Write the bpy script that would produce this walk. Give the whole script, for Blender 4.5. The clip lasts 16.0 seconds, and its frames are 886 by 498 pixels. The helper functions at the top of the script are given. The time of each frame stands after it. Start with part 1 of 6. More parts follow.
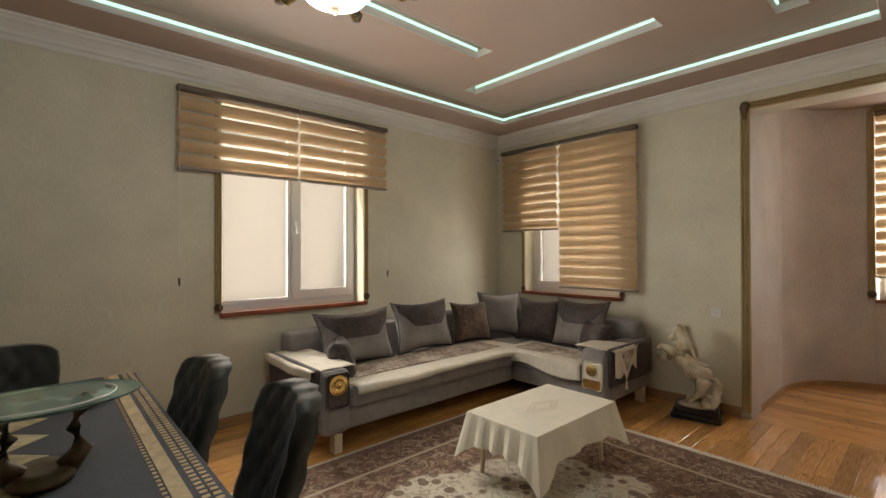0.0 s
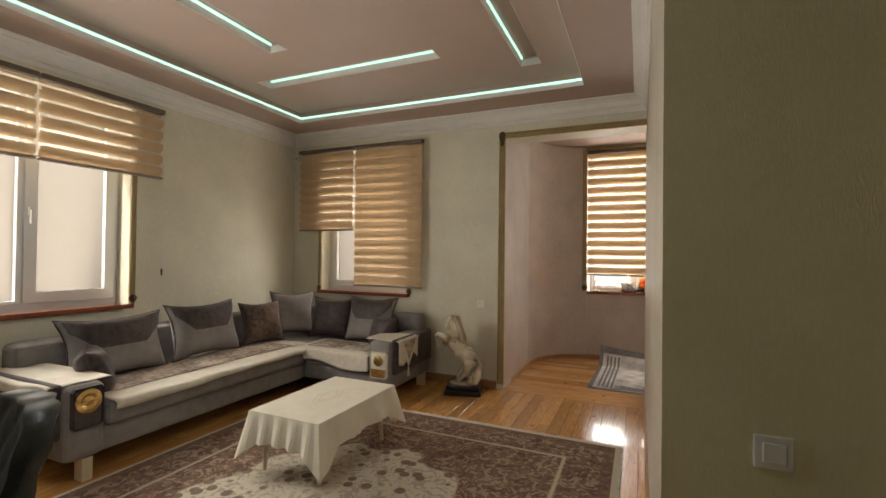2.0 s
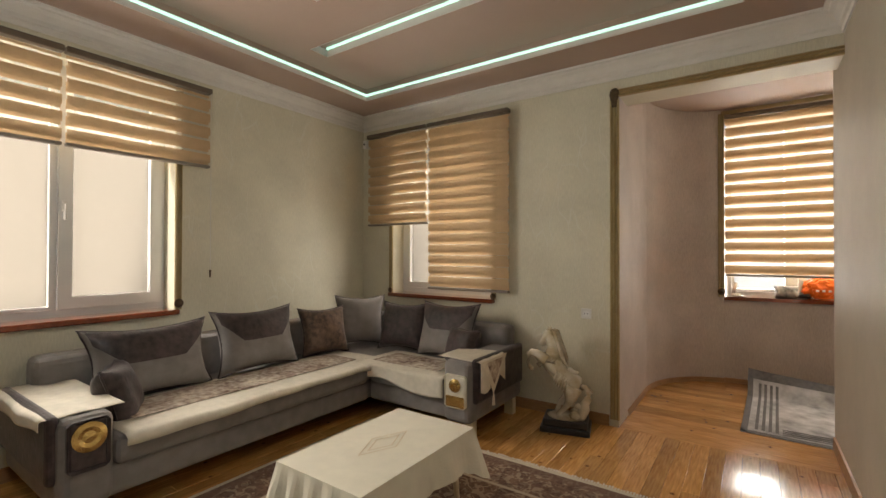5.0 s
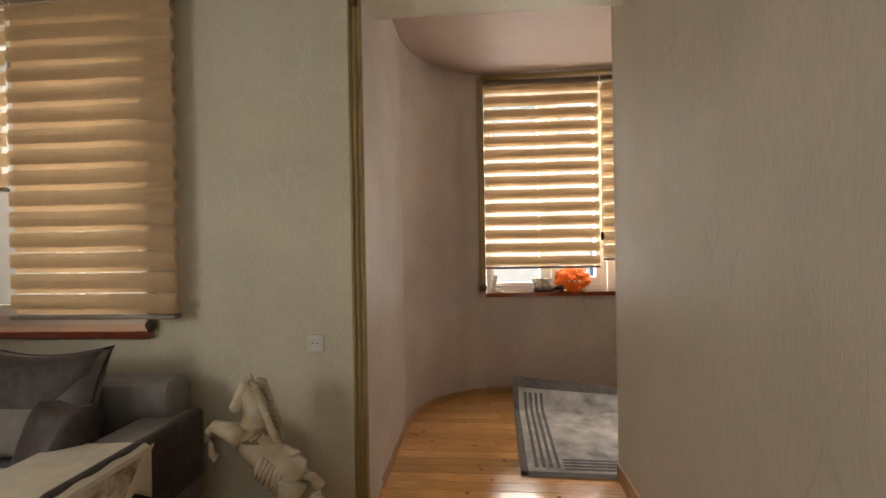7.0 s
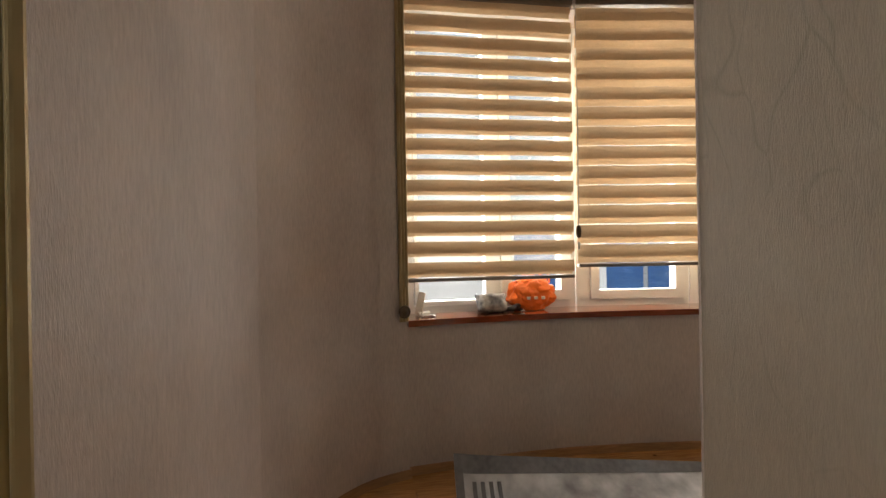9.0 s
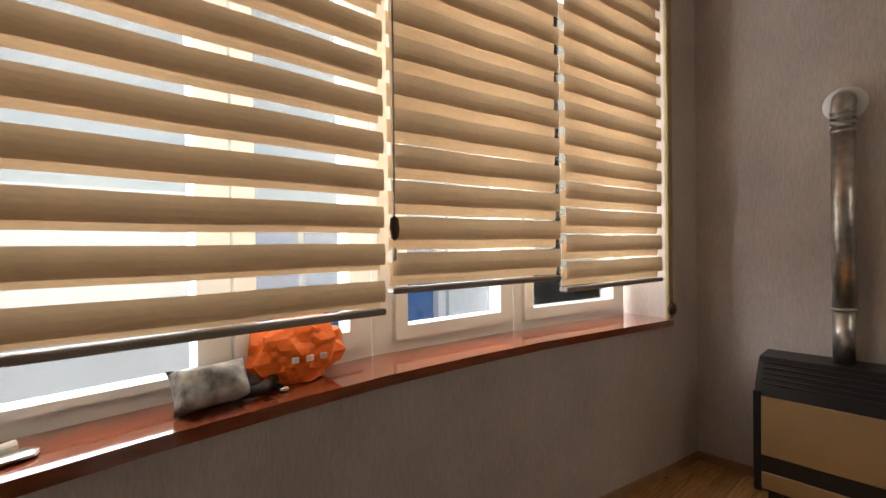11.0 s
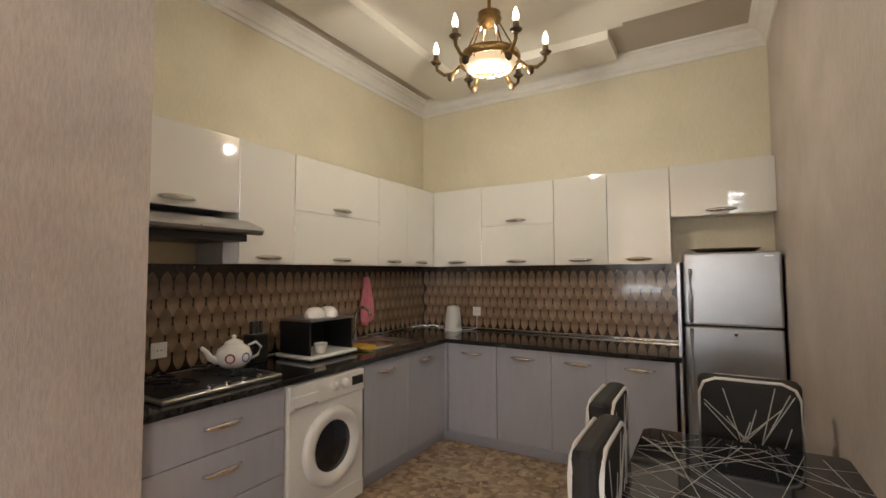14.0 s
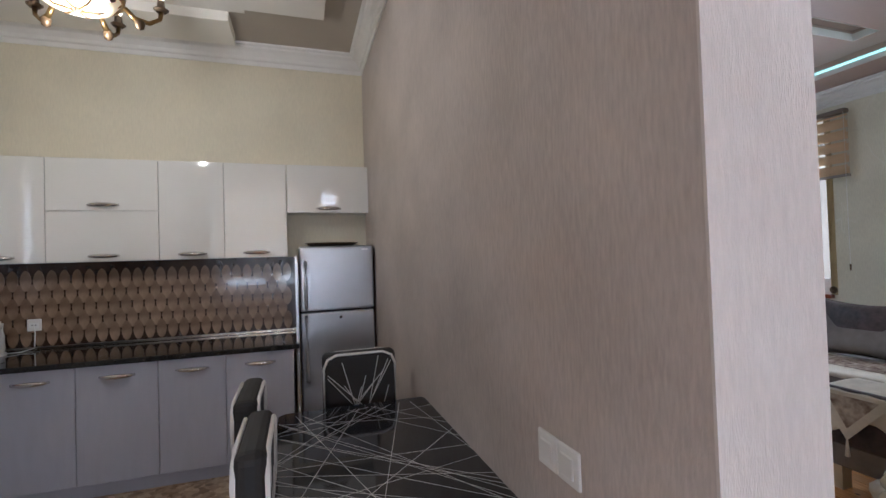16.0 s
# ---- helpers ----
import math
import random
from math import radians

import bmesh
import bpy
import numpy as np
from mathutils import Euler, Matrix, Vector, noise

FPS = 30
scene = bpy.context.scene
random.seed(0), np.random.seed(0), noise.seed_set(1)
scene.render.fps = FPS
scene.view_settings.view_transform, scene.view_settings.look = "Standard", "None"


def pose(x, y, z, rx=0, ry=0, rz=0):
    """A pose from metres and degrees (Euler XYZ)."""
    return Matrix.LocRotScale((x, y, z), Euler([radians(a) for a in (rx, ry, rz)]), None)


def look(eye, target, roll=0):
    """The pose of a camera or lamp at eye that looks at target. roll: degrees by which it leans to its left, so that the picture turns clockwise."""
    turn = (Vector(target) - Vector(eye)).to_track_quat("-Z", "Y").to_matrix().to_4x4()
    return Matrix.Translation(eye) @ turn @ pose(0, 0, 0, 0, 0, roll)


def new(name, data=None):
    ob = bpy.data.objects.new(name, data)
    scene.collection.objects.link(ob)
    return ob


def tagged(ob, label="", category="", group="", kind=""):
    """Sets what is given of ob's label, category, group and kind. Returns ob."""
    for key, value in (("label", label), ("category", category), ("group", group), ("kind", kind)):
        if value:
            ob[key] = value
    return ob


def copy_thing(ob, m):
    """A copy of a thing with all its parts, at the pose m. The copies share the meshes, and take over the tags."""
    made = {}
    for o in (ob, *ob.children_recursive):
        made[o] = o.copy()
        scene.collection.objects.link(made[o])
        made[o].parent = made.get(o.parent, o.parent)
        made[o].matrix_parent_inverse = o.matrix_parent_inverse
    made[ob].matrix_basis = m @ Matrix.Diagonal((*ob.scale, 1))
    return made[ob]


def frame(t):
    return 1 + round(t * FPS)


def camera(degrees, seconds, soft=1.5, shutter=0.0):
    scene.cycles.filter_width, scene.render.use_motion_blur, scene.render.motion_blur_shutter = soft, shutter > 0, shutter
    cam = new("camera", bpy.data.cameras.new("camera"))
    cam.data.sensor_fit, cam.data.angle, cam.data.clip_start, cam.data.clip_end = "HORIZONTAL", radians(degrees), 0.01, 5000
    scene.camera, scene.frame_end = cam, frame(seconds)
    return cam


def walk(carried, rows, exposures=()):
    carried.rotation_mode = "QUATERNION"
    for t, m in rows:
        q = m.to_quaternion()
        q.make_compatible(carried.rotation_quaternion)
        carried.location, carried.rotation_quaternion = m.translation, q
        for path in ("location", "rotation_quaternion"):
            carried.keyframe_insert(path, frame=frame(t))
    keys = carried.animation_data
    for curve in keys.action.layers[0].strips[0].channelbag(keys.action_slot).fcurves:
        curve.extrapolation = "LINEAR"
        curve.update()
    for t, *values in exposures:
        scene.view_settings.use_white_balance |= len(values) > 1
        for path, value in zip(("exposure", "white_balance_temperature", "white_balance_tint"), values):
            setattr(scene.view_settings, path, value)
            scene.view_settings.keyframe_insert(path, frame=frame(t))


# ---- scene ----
cam = camera(89.4, 16.0)
PATH = [
    (0, (4.004, -4.581, 1.464), (2.514, -3.246, 1.477), -0.2),
    (0.5, (4.146, -4.567, 1.453), (2.802, -3.085, 1.464), 0.1),
    (1, (4.246, -4.58, 1.452), (3.091, -2.947, 1.455), 0.4),
    (1.5, (4.244, -4.621, 1.456), (3.375, -2.82, 1.469), 0.4),
    (2, (4.215, -4.662, 1.438), (3.411, -2.831, 1.463), 0.7),
    (2.5, (4.188, -4.69, 1.428), (3.057, -3.041, 1.467), 1.2),
    (3, (4.179, -4.674, 1.438), (2.71, -3.318, 1.47), 1.8),
    (3.2, (4.169, -4.671, 1.436), (2.617, -3.411, 1.473), 1.9),
    (5.3, (3.709, -3.582, 1.415), (2.695, -1.858, 1.419), -0.1),
    (5.5, (3.66, -3.422, 1.415), (2.739, -1.647, 1.41), -0.2),
    (6, (3.556, -3.026, 1.416), (2.98, -1.111, 1.414), -0.7),
    (6.5, (3.524, -2.622, 1.381), (3.195, -0.649, 1.374), -1.0),
    (7, (3.47, -2.242, 1.385), (3.309, -0.248, 1.377), -1.0),
    (7.5, (3.408, -1.875, 1.375), (3.473, 0.124, 1.382), -1.0),
    (8, (3.363, -1.486, 1.36), (3.547, 0.506, 1.366), -1.0),
    (10.3, (3.496, 0.362, 1.425), (4.213, 2.228, 1.375), -0.8),
    (10.5, (3.55, 0.516, 1.435), (4.498, 2.277, 1.4), -0.9),
    (11, (3.73, 0.753, 1.404), (5.056, 2.25, 1.386), -0.8),
    (11.5, (3.954, 0.971, 1.411), (5.625, 2.07, 1.421), -1.0),
    (12, (4.184, 1.144, 1.386), (6.141, 1.557, 1.436), -1.4),
    (12.5, (4.399, 1.166, 1.389), (6.365, 0.804, 1.441), -1.8),
    (13, (4.511, 1.011, 1.506), (6.328, 0.175, 1.516), -0.3),
    (13.5, (4.77, 0.974, 1.442), (6.213, -0.408, 1.523), 0.5),
    (14, (4.923, 0.981, 1.443), (5.946, -0.735, 1.547), -0.3),
    (14.5, (5.067, 0.947, 1.437), (5.766, -0.925, 1.532), -0.2),
    (15, (5.143, 0.868, 1.431), (5.581, -1.082, 1.518), -0.6),
    (15.5, (5.09, 0.86, 1.461), (5.098, -1.139, 1.526), -0.9),
    (16, (5.092, 0.99, 1.448), (4.477, -0.913, 1.489), -1.8),
]
walk(cam, [(t, look(eye, target, roll)) for t, eye, target, roll in PATH],
     [(0, 0.05, 6750, 10), (3.2, 0.05, 6750, 10), (5.5, 0.1, 6900, 10), (7, -0.1, 6800, 10), (8, -0.3, 6600, 10), (10.3, -0.6, 6250, 10), (11, -0.7, 6100, 10), (12, -0.45, 6400, 10),
      (12.6, -0.1, 6400, 10), (13.1, 0.1, 6250, 9), (13.5, 0.28, 6200, 9), (14, 0.25, 6100, 9), (14.5, 0.15, 5850, 9), (15.3, 0.02, 5500, 10), (16, 0.02, 5050, 12)])

# ---- light ----
world = bpy.data.worlds.new("sky")
scene.world = world
world.use_nodes = True
wn = world.node_tree
sky = wn.nodes.new("ShaderNodeTexSky")
sky.sky_type = "NISHITA"
sky.sun_disc = False
sky.sun_elevation, sky.sun_rotation = radians(48), radians(200)
bgnode = wn.nodes["Background"]
wn.links.new(sky.outputs[0], bgnode.inputs[0])
bgnode.inputs[1].default_value = 0.13


def lamp(name, kind, m, power, color, size=None):
    d = bpy.data.lights.new(name, kind)
    d.energy, d.color = power, color
    if kind == "AREA":
        d.shape = "RECTANGLE"
        d.size, d.size_y = size
    elif kind == "POINT":
        d.shadow_soft_size = size
    ob = new(name, d)
    ob.matrix_world = m
    return ob


sun_data = bpy.data.lights.new("sun", "SUN")
sun_data.energy, sun_data.angle, sun_data.color = 5.0, radians(0.6), (1, 0.95, 0.88)
sun_ob = new("sun", sun_data)
sun_ob.matrix_world = look((0, 0, 20), (4, 10, 8))
# sky light that comes in at the window openings
DAY = (1.0, 0.95, 0.88)
lamp("window_light", "AREA", look((-0.36, -2.8, 1.75), (1, -2.8, 1.6)), 100, DAY, (1.3, 1.5))
lamp("window_light", "AREA", look((1.08, 0.36, 1.7), (1.08, -1, 1.55)), 70, DAY, (1.25, 1.45))
lamp("window_light", "AREA", look((4.05, 2.62, 1.9), (4.05, 1, 1.7)), 115, DAY, (1.0, 1.9))
lamp("window_light", "AREA", look((5.05, 2.62, 1.9), (5.05, 1, 1.7)), 115, DAY, (1.0, 1.9))
lamp("window_light", "AREA", look((6.0, 2.5, 1.9), (5.8, 1, 1.7)), 115, DAY, (1.0, 1.9))

# lit lamps of the place
lamp("chandelier_light", "POINT", pose(6.03, -1.44, 2.55), 23, (1.0, 0.87, 0.68), 0.03)
lamp("chandelier_light", "POINT", pose(6.03, -1.44, 2.93), 16, (1.0, 0.87, 0.68), 0.03)
lamp("ceiling_lamp_light", "POINT", pose(2.37, -3.70, 2.38), 26, (0.92, 0.98, 1.0), 0.1)

# ---- materials ----


def mat(name, color, rough=0.6, metal=0.0, vary=0.12, scale=6.0, stretch=(1, 1, 1), bump=0.0, bscale=60.0, spec=0.5,
        color2=None, detail=6.0, coat=0.0, sheen=0.0, trans=0.0, island=0.0):
    """Procedural surface: two noises vary the colour, a finer one the relief."""
    m = bpy.data.materials.new(name)
    m.use_nodes = True
    t = m.node_tree
    b = t.nodes["Principled BSDF"]
    b.inputs["Roughness"].default_value = rough
    b.inputs["Metallic"].default_value = metal
    b.inputs["Specular IOR Level"].default_value = spec
    b.inputs["Coat Weight"].default_value = coat
    b.inputs["Coat Roughness"].default_value = 0.05
    b.inputs["Sheen Weight"].default_value = sheen
    b.inputs["Transmission Weight"].default_value = trans
    co = t.nodes.new("ShaderNodeTexCoord")
    mp = t.nodes.new("ShaderNodeMapping")
    mp.inputs["Scale"].default_value = stretch
    t.links.new(co.outputs["Object"], mp.inputs[0])
    n1 = t.nodes.new("ShaderNodeTexNoise")
    n1.inputs["Scale"].default_value, n1.inputs["Detail"].default_value = scale, detail
    n2 = t.nodes.new("ShaderNodeTexNoise")
    n2.inputs["Scale"].default_value, n2.inputs["Detail"].default_value = scale * 0.17, 3
    t.links.new(mp.outputs[0], n1.inputs[0])
    t.links.new(co.outputs["Object"], n2.inputs[0])
    add = t.nodes.new("ShaderNodeMath")
    add.operation = "ADD"
    t.links.new(n1.outputs["Fac"], add.inputs[0])
    t.links.new(n2.outputs["Fac"], add.inputs[1])
    rmp = t.nodes.new("ShaderNodeMapRange")
    rmp.inputs[1].default_value, rmp.inputs[2].default_value = 0.7, 1.3
    t.links.new(add.outputs[0], rmp.inputs[0])
    mix = t.nodes.new("ShaderNodeMix")
    mix.data_type = "RGBA"
    lo = [c * (1 - vary) for c in color] + [1]
    hi = list(color2) + [1] if color2 else [min(1, c * (1 + vary)) for c in color] + [1]
    mix.inputs["A"].default_value, mix.inputs["B"].default_value = lo, hi
    t.links.new(rmp.outputs[0], mix.inputs["Factor"])
    last = mix.outputs["Result"]
    if island:
        info = t.nodes.new("ShaderNodeObjectInfo")
        hs = t.nodes.new("ShaderNodeHueSaturation")
        r2 = t.nodes.new("ShaderNodeMapRange")
        r2.inputs[3].default_value, r2.inputs[4].default_value = 1 - island, 1 + island
        t.links.new(info.outputs["Random"], r2.inputs[0])
        t.links.new(r2.outputs[0], hs.inputs["Value"])
        t.links.new(last, hs.inputs["Color"])
        last = hs.outputs[0]
    t.links.new(last, b.inputs["Base Color"])
    if bump:
        n3 = t.nodes.new("ShaderNodeTexNoise")
        n3.inputs["Scale"].default_value, n3.inputs["Detail"].default_value = bscale, 4
        t.links.new(mp.outputs[0], n3.inputs[0])
        bn = t.nodes.new("ShaderNodeBump")
        bn.inputs["Strength"].default_value, bn.inputs["Distance"].default_value = bump, 0.01
        t.links.new(n3.outputs["Fac"], bn.inputs["Height"])
        t.links.new(bn.outputs[0], b.inputs["Normal"])
    return m


def glow(name, color, power):
    m = bpy.data.materials.new(name)
    m.use_nodes = True
    t = m.node_tree
    b = t.nodes["Principled BSDF"]
    b.inputs["Base Color"].default_value = (*color, 1)
    b.inputs["Emission Color"].default_value = (*color, 1)
    b.inputs["Emission Strength"].default_value = power
    return m


def cloth_light(name, color, through_share, rough=0.8):
    """Thin cloth that lets part of the daylight through."""
    m = mat(name, color, rough, vary=0.1, scale=40, stretch=(1, 1, 6), bump=0.15, bscale=500)
    t = m.node_tree
    out = t.nodes["Material Output"]
    b = t.nodes["Principled BSDF"]
    tr = t.nodes.new("ShaderNodeBsdfTranslucent")
    tr.inputs[0].default_value = (*[min(1, c * 1.25) for c in color], 1)
    mx = t.nodes.new("ShaderNodeMixShader")
    mx.inputs[0].default_value = through_share
    t.links.new(b.outputs[0], mx.inputs[1])
    t.links.new(tr.outputs[0], mx.inputs[2])
    t.links.new(mx.outputs[0], out.inputs[0])
    return m


def sheer(name, color, clear):
    m = cloth_light(name, color, 0.6)
    t = m.node_tree
    out = t.nodes["Material Output"]
    src = out.inputs[0].links[0].from_socket
    tp = t.nodes.new("ShaderNodeBsdfTransparent")
    mx = t.nodes.new("ShaderNodeMixShader")
    mx.inputs[0].default_value = clear
    t.links.new(src, mx.inputs[1])
    t.links.new(tp.outputs[0], mx.inputs[2])
    t.links.new(mx.outputs[0], out.inputs[0])
    return m


def wallpaper(name, color, vein=0.0, veincol=(0.4, 0.36, 0.28), streak=0.10):
    """Vinyl wallpaper with a fine vertical weave and, on some walls, glossy branching veins."""
    m = mat(name, color, 0.48, vary=streak, scale=14, stretch=(9, 9, 1.6), bump=0.3, bscale=40, spec=0.4)
    if vein:
        t = m.node_tree
        b = t.nodes["Principled BSDF"]
        co = t.nodes["Texture Coordinate"]
        mp = t.nodes.new("ShaderNodeMapping")
        mp.inputs["Scale"].default_value = (6.0, 6.0, 1.1)
        wob = t.nodes.new("ShaderNodeTexNoise")
        wob.inputs["Scale"].default_value = 1.5
        t.links.new(co.outputs["Object"], wob.inputs[0])
        mixv = t.nodes.new("ShaderNodeMix")
        mixv.data_type = "VECTOR"
        mixv.inputs["Factor"].default_value = 0.35
        t.links.new(co.outputs["Object"], mixv.inputs["A"])
        t.links.new(wob.outputs["Color"], mixv.inputs["B"])
        t.links.new(mixv.outputs["Result"], mp.inputs[0])
        vo = t.nodes.new("ShaderNodeTexVoronoi")
        vo.feature = "DISTANCE_TO_EDGE"
        vo.inputs["Scale"].default_value = 1.5
        t.links.new(mp.outputs[0], vo.inputs["Vector"])
        r = t.nodes.new("ShaderNodeMapRange")
        r.inputs[1].default_value, r.inputs[2].default_value = 0.0, 0.02
        r.inputs[3].default_value, r.inputs[4].default_value = vein, 0.0
        t.links.new(vo.outputs["Distance"], r.inputs[0])
        brk = t.nodes.new("ShaderNodeTexNoise")
        brk.inputs["Scale"].default_value = 1.6
        t.links.new(co.outputs["Object"], brk.inputs[0])
        r2 = t.nodes.new("ShaderNodeMapRange")
        r2.inputs[1].default_value, r2.inputs[2].default_value = 0.46, 0.58
        t.links.new(brk.outputs["Fac"], r2.inputs[0])
        mul = t.nodes.new("ShaderNodeMath")
        mul.operation = "MULTIPLY"
        t.links.new(r.outputs[0], mul.inputs[0])
        t.links.new(r2.outputs[0], mul.inputs[1])
        mx = t.nodes.new("ShaderNodeMix")
        mx.data_type = "RGBA"
        old = b.inputs["Base Color"].links[0].from_socket
        t.links.new(old, mx.inputs["A"])
        mx.inputs["B"].default_value = (*veincol, 1)
        t.links.new(mul.outputs[0], mx.inputs["Factor"])
        t.links.new(mx.outputs["Result"], b.inputs["Base Color"])
        rg = t.nodes.new("ShaderNodeMapRange")
        rg.inputs[3].default_value, rg.inputs[4].default_value = 0.48, 0.2
        t.links.new(mul.outputs[0], rg.inputs[0])
        t.links.new(rg.outputs[0], b.inputs["Roughness"])
    return m


M_PAPER = wallpaper("pale_wallpaper", (0.68, 0.645, 0.515), 0.4, (0.80, 0.80, 0.74))
M_PART = wallpaper("veined_wallpaper", (0.49, 0.435, 0.35), 0.5, (0.32, 0.29, 0.22))
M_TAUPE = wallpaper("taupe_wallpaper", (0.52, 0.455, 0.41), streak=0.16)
# partition end: the brighter light on this face is put into its colour
M_ENDW = wallpaper("brightened_end_wallpaper", (0.64, 0.58, 0.54), streak=0.08)
M_HALL = wallpaper("olive_wallpaper", (0.70, 0.66, 0.42), streak=0.06)
M_CREAM = wallpaper("cream_wallpaper", (0.68, 0.62, 0.47), streak=0.06)
M_CEIL = mat("ceiling_paint", (0.44, 0.33, 0.27), 0.55, vary=0.04, scale=3, bump=0.05, bscale=90)
M_KCEIL = mat("kitchen_ceiling_paint", (0.74, 0.71, 0.64), 0.6, vary=0.04, scale=3)
# ceiling above the dropped panel: its shade is put into this darker colour
M_KCEIL_SHADED = mat("shaded_kitchen_ceiling_paint", (0.44, 0.39, 0.32), 0.6, vary=0.05, scale=3)
M_MOULD = mat("moulding_white", (0.74, 0.72, 0.68), 0.5, vary=0.05, scale=8)
M_WOODFLOOR = mat("pine_floor", (0.60, 0.26, 0.07), 0.14, vary=0.35, scale=5, stretch=(1.2, 14, 14), bump=0.05, bscale=30,
                  coat=0.5, color2=(0.80, 0.44, 0.15), island=0.2)


def knots(m):
    t = m.node_tree
    b = t.nodes["Principled BSDF"]
    co = t.nodes["Texture Coordinate"]
    info = t.nodes.new("ShaderNodeObjectInfo")
    ad = t.nodes.new("ShaderNodeVectorMath")
    ad.operation = "ADD"
    t.links.new(co.outputs["Object"], ad.inputs[0])
    t.links.new(info.outputs["Location"], ad.inputs[1])
    vo = t.nodes.new("ShaderNodeTexVoronoi")
    vo.inputs["Scale"].default_value = 7.0
    t.links.new(ad.outputs[0], vo.inputs["Vector"])
    r = t.nodes.new("ShaderNodeMapRange")
    r.inputs[1].default_value, r.inputs[2].default_value, r.inputs[3].default_value, r.inputs[4].default_value = 0.05, 0.13, 0.85, 0.0
    t.links.new(vo.outputs["Distance"], r.inputs[0])
    mx = t.nodes.new("ShaderNodeMix")
    mx.data_type = "RGBA"
    t.links.new(b.inputs["Base Color"].links[0].from_socket, mx.inputs["A"])
    mx.inputs["B"].default_value = (0.10, 0.03, 0.01, 1)
    t.links.new(r.outputs[0], mx.inputs["Factor"])
    t.links.new(mx.outputs["Result"], b.inputs["Base Color"])


knots(M_WOODFLOOR)
M_TILEFLOOR = mat("kitchen_floor_tile", (0.24, 0.13, 0.065), 0.35, vary=0.5, scale=22, color2=(0.60, 0.44, 0.27), detail=8, island=0.08)


def chips(m, scale, dark, light):
    """Angular stone chips of many tones, as in printed terrazzo."""
    t = m.node_tree
    b = t.nodes["Principled BSDF"]
    co = t.nodes["Texture Coordinate"]
    info = t.nodes.new("ShaderNodeObjectInfo")
    ad = t.nodes.new("ShaderNodeVectorMath")
    ad.operation = "ADD"
    t.links.new(co.outputs["Object"], ad.inputs[0])
    t.links.new(info.outputs["Location"], ad.inputs[1])
    vo = t.nodes.new("ShaderNodeTexVoronoi")
    vo.inputs["Scale"].default_value = scale
    t.links.new(ad.outputs[0], vo.inputs["Vector"])
    sp = t.nodes.new("ShaderNodeSeparateColor")
    t.links.new(vo.outputs["Color"], sp.inputs[0])
    ramp = t.nodes.new("ShaderNodeMix")
    ramp.data_type = "RGBA"
    ramp.inputs["A"].default_value, ramp.inputs["B"].default_value = (*dark, 1), (*light, 1)
    t.links.new(sp.outputs[0], ramp.inputs["Factor"])
    mx = t.nodes.new("ShaderNodeMix")
    mx.data_type = "RGBA"
    mx.inputs["Factor"].default_value = 0.6
    t.links.new(b.inputs["Base Color"].links[0].from_socket, mx.inputs["A"])
    t.links.new(ramp.outputs["Result"], mx.inputs["B"])
    t.links.new(mx.outputs["Result"], b.inputs["Base Color"])


chips(M_TILEFLOOR, 24, (0.10, 0.045, 0.02), (0.66, 0.52, 0.36))
M_GROUT = mat("grout", (0.2, 0.17, 0.14), 0.9)
M_SILL = mat("red_brown_sill", (0.22, 0.055, 0.022), 0.08, vary=0.3, scale=9, stretch=(1, 6, 6), coat=1.0)
M_PVC = mat("white_pvc", (0.78, 0.78, 0.77), 0.35, vary=0.03, scale=4)
M_REVEAL = mat("white_plaster", (0.76, 0.75, 0.72), 0.6, vary=0.05, scale=5)
M_GOLD = mat("gilded_moulding", (0.42, 0.33, 0.17), 0.35, 0.35, vary=0.15, scale=8)
M_BRONZE = mat("dark_bronze", (0.10, 0.065, 0.035), 0.4, 0.5, vary=0.4, scale=40)
M_BLIND = cloth_light("tan_blind_cloth", (0.60, 0.43, 0.255), 0.09)
M_SHEER = sheer("sheer_blind_cloth", (0.85, 0.80, 0.70), 0.92)
M_RAIL = mat("bronze_rail", (0.16, 0.13, 0.10), 0.4, 0.6, vary=0.15, scale=20)
M_BAR = mat("grey_brown_bar", (0.27, 0.235, 0.20), 0.45, 0.3, vary=0.12, scale=20)
M_BLACK = mat("black_plastic", (0.009, 0.009, 0.010), 0.35, vary=0.2, scale=20)
M_WHITEP = mat("white_plastic", (0.75, 0.74, 0.71), 0.35, vary=0.04, scale=10)
M_LED = glow("led_strip", (0.60, 1.0, 0.88), 1.05)
M_CHROME = mat("chrome", (0.72, 0.70, 0.66), 0.15, 1.0, vary=0.08, scale=20)
M_FROST = mat("frosted_glass", (0.046, 0.041, 0.035), 0.65, vary=0.02, scale=20, trans=1.0)
M_SKIRT = mat("wood_skirting", (0.36, 0.20, 0.09), 0.4, vary=0.25, scale=12, stretch=(1, 1, 8))


def clear_glass():
    m = bpy.data.materials.new("clear_glass")
    m.use_nodes = True
    t = m.node_tree
    out = t.nodes["Material Output"]
    tp = t.nodes.new("ShaderNodeBsdfTransparent")
    tp.inputs[0].default_value = (0.80, 0.82, 0.83, 1)
    gl = t.nodes.new("ShaderNodeBsdfGlossy")
    gl.inputs["Roughness"].default_value = 0.03
    fr = t.nodes.new("ShaderNodeFresnel")
    fr.inputs[0].default_value = 1.45
    mx = t.nodes.new("ShaderNodeMixShader")
    t.links.new(fr.outputs[0], mx.inputs[0])
    t.links.new(tp.outputs[0], mx.inputs[1])
    t.links.new(gl.outputs[0], mx.inputs[2])
    t.links.new(mx.outputs[0], out.inputs[0])
    return m


M_GLASS = clear_glass()

# ---- building helpers ----


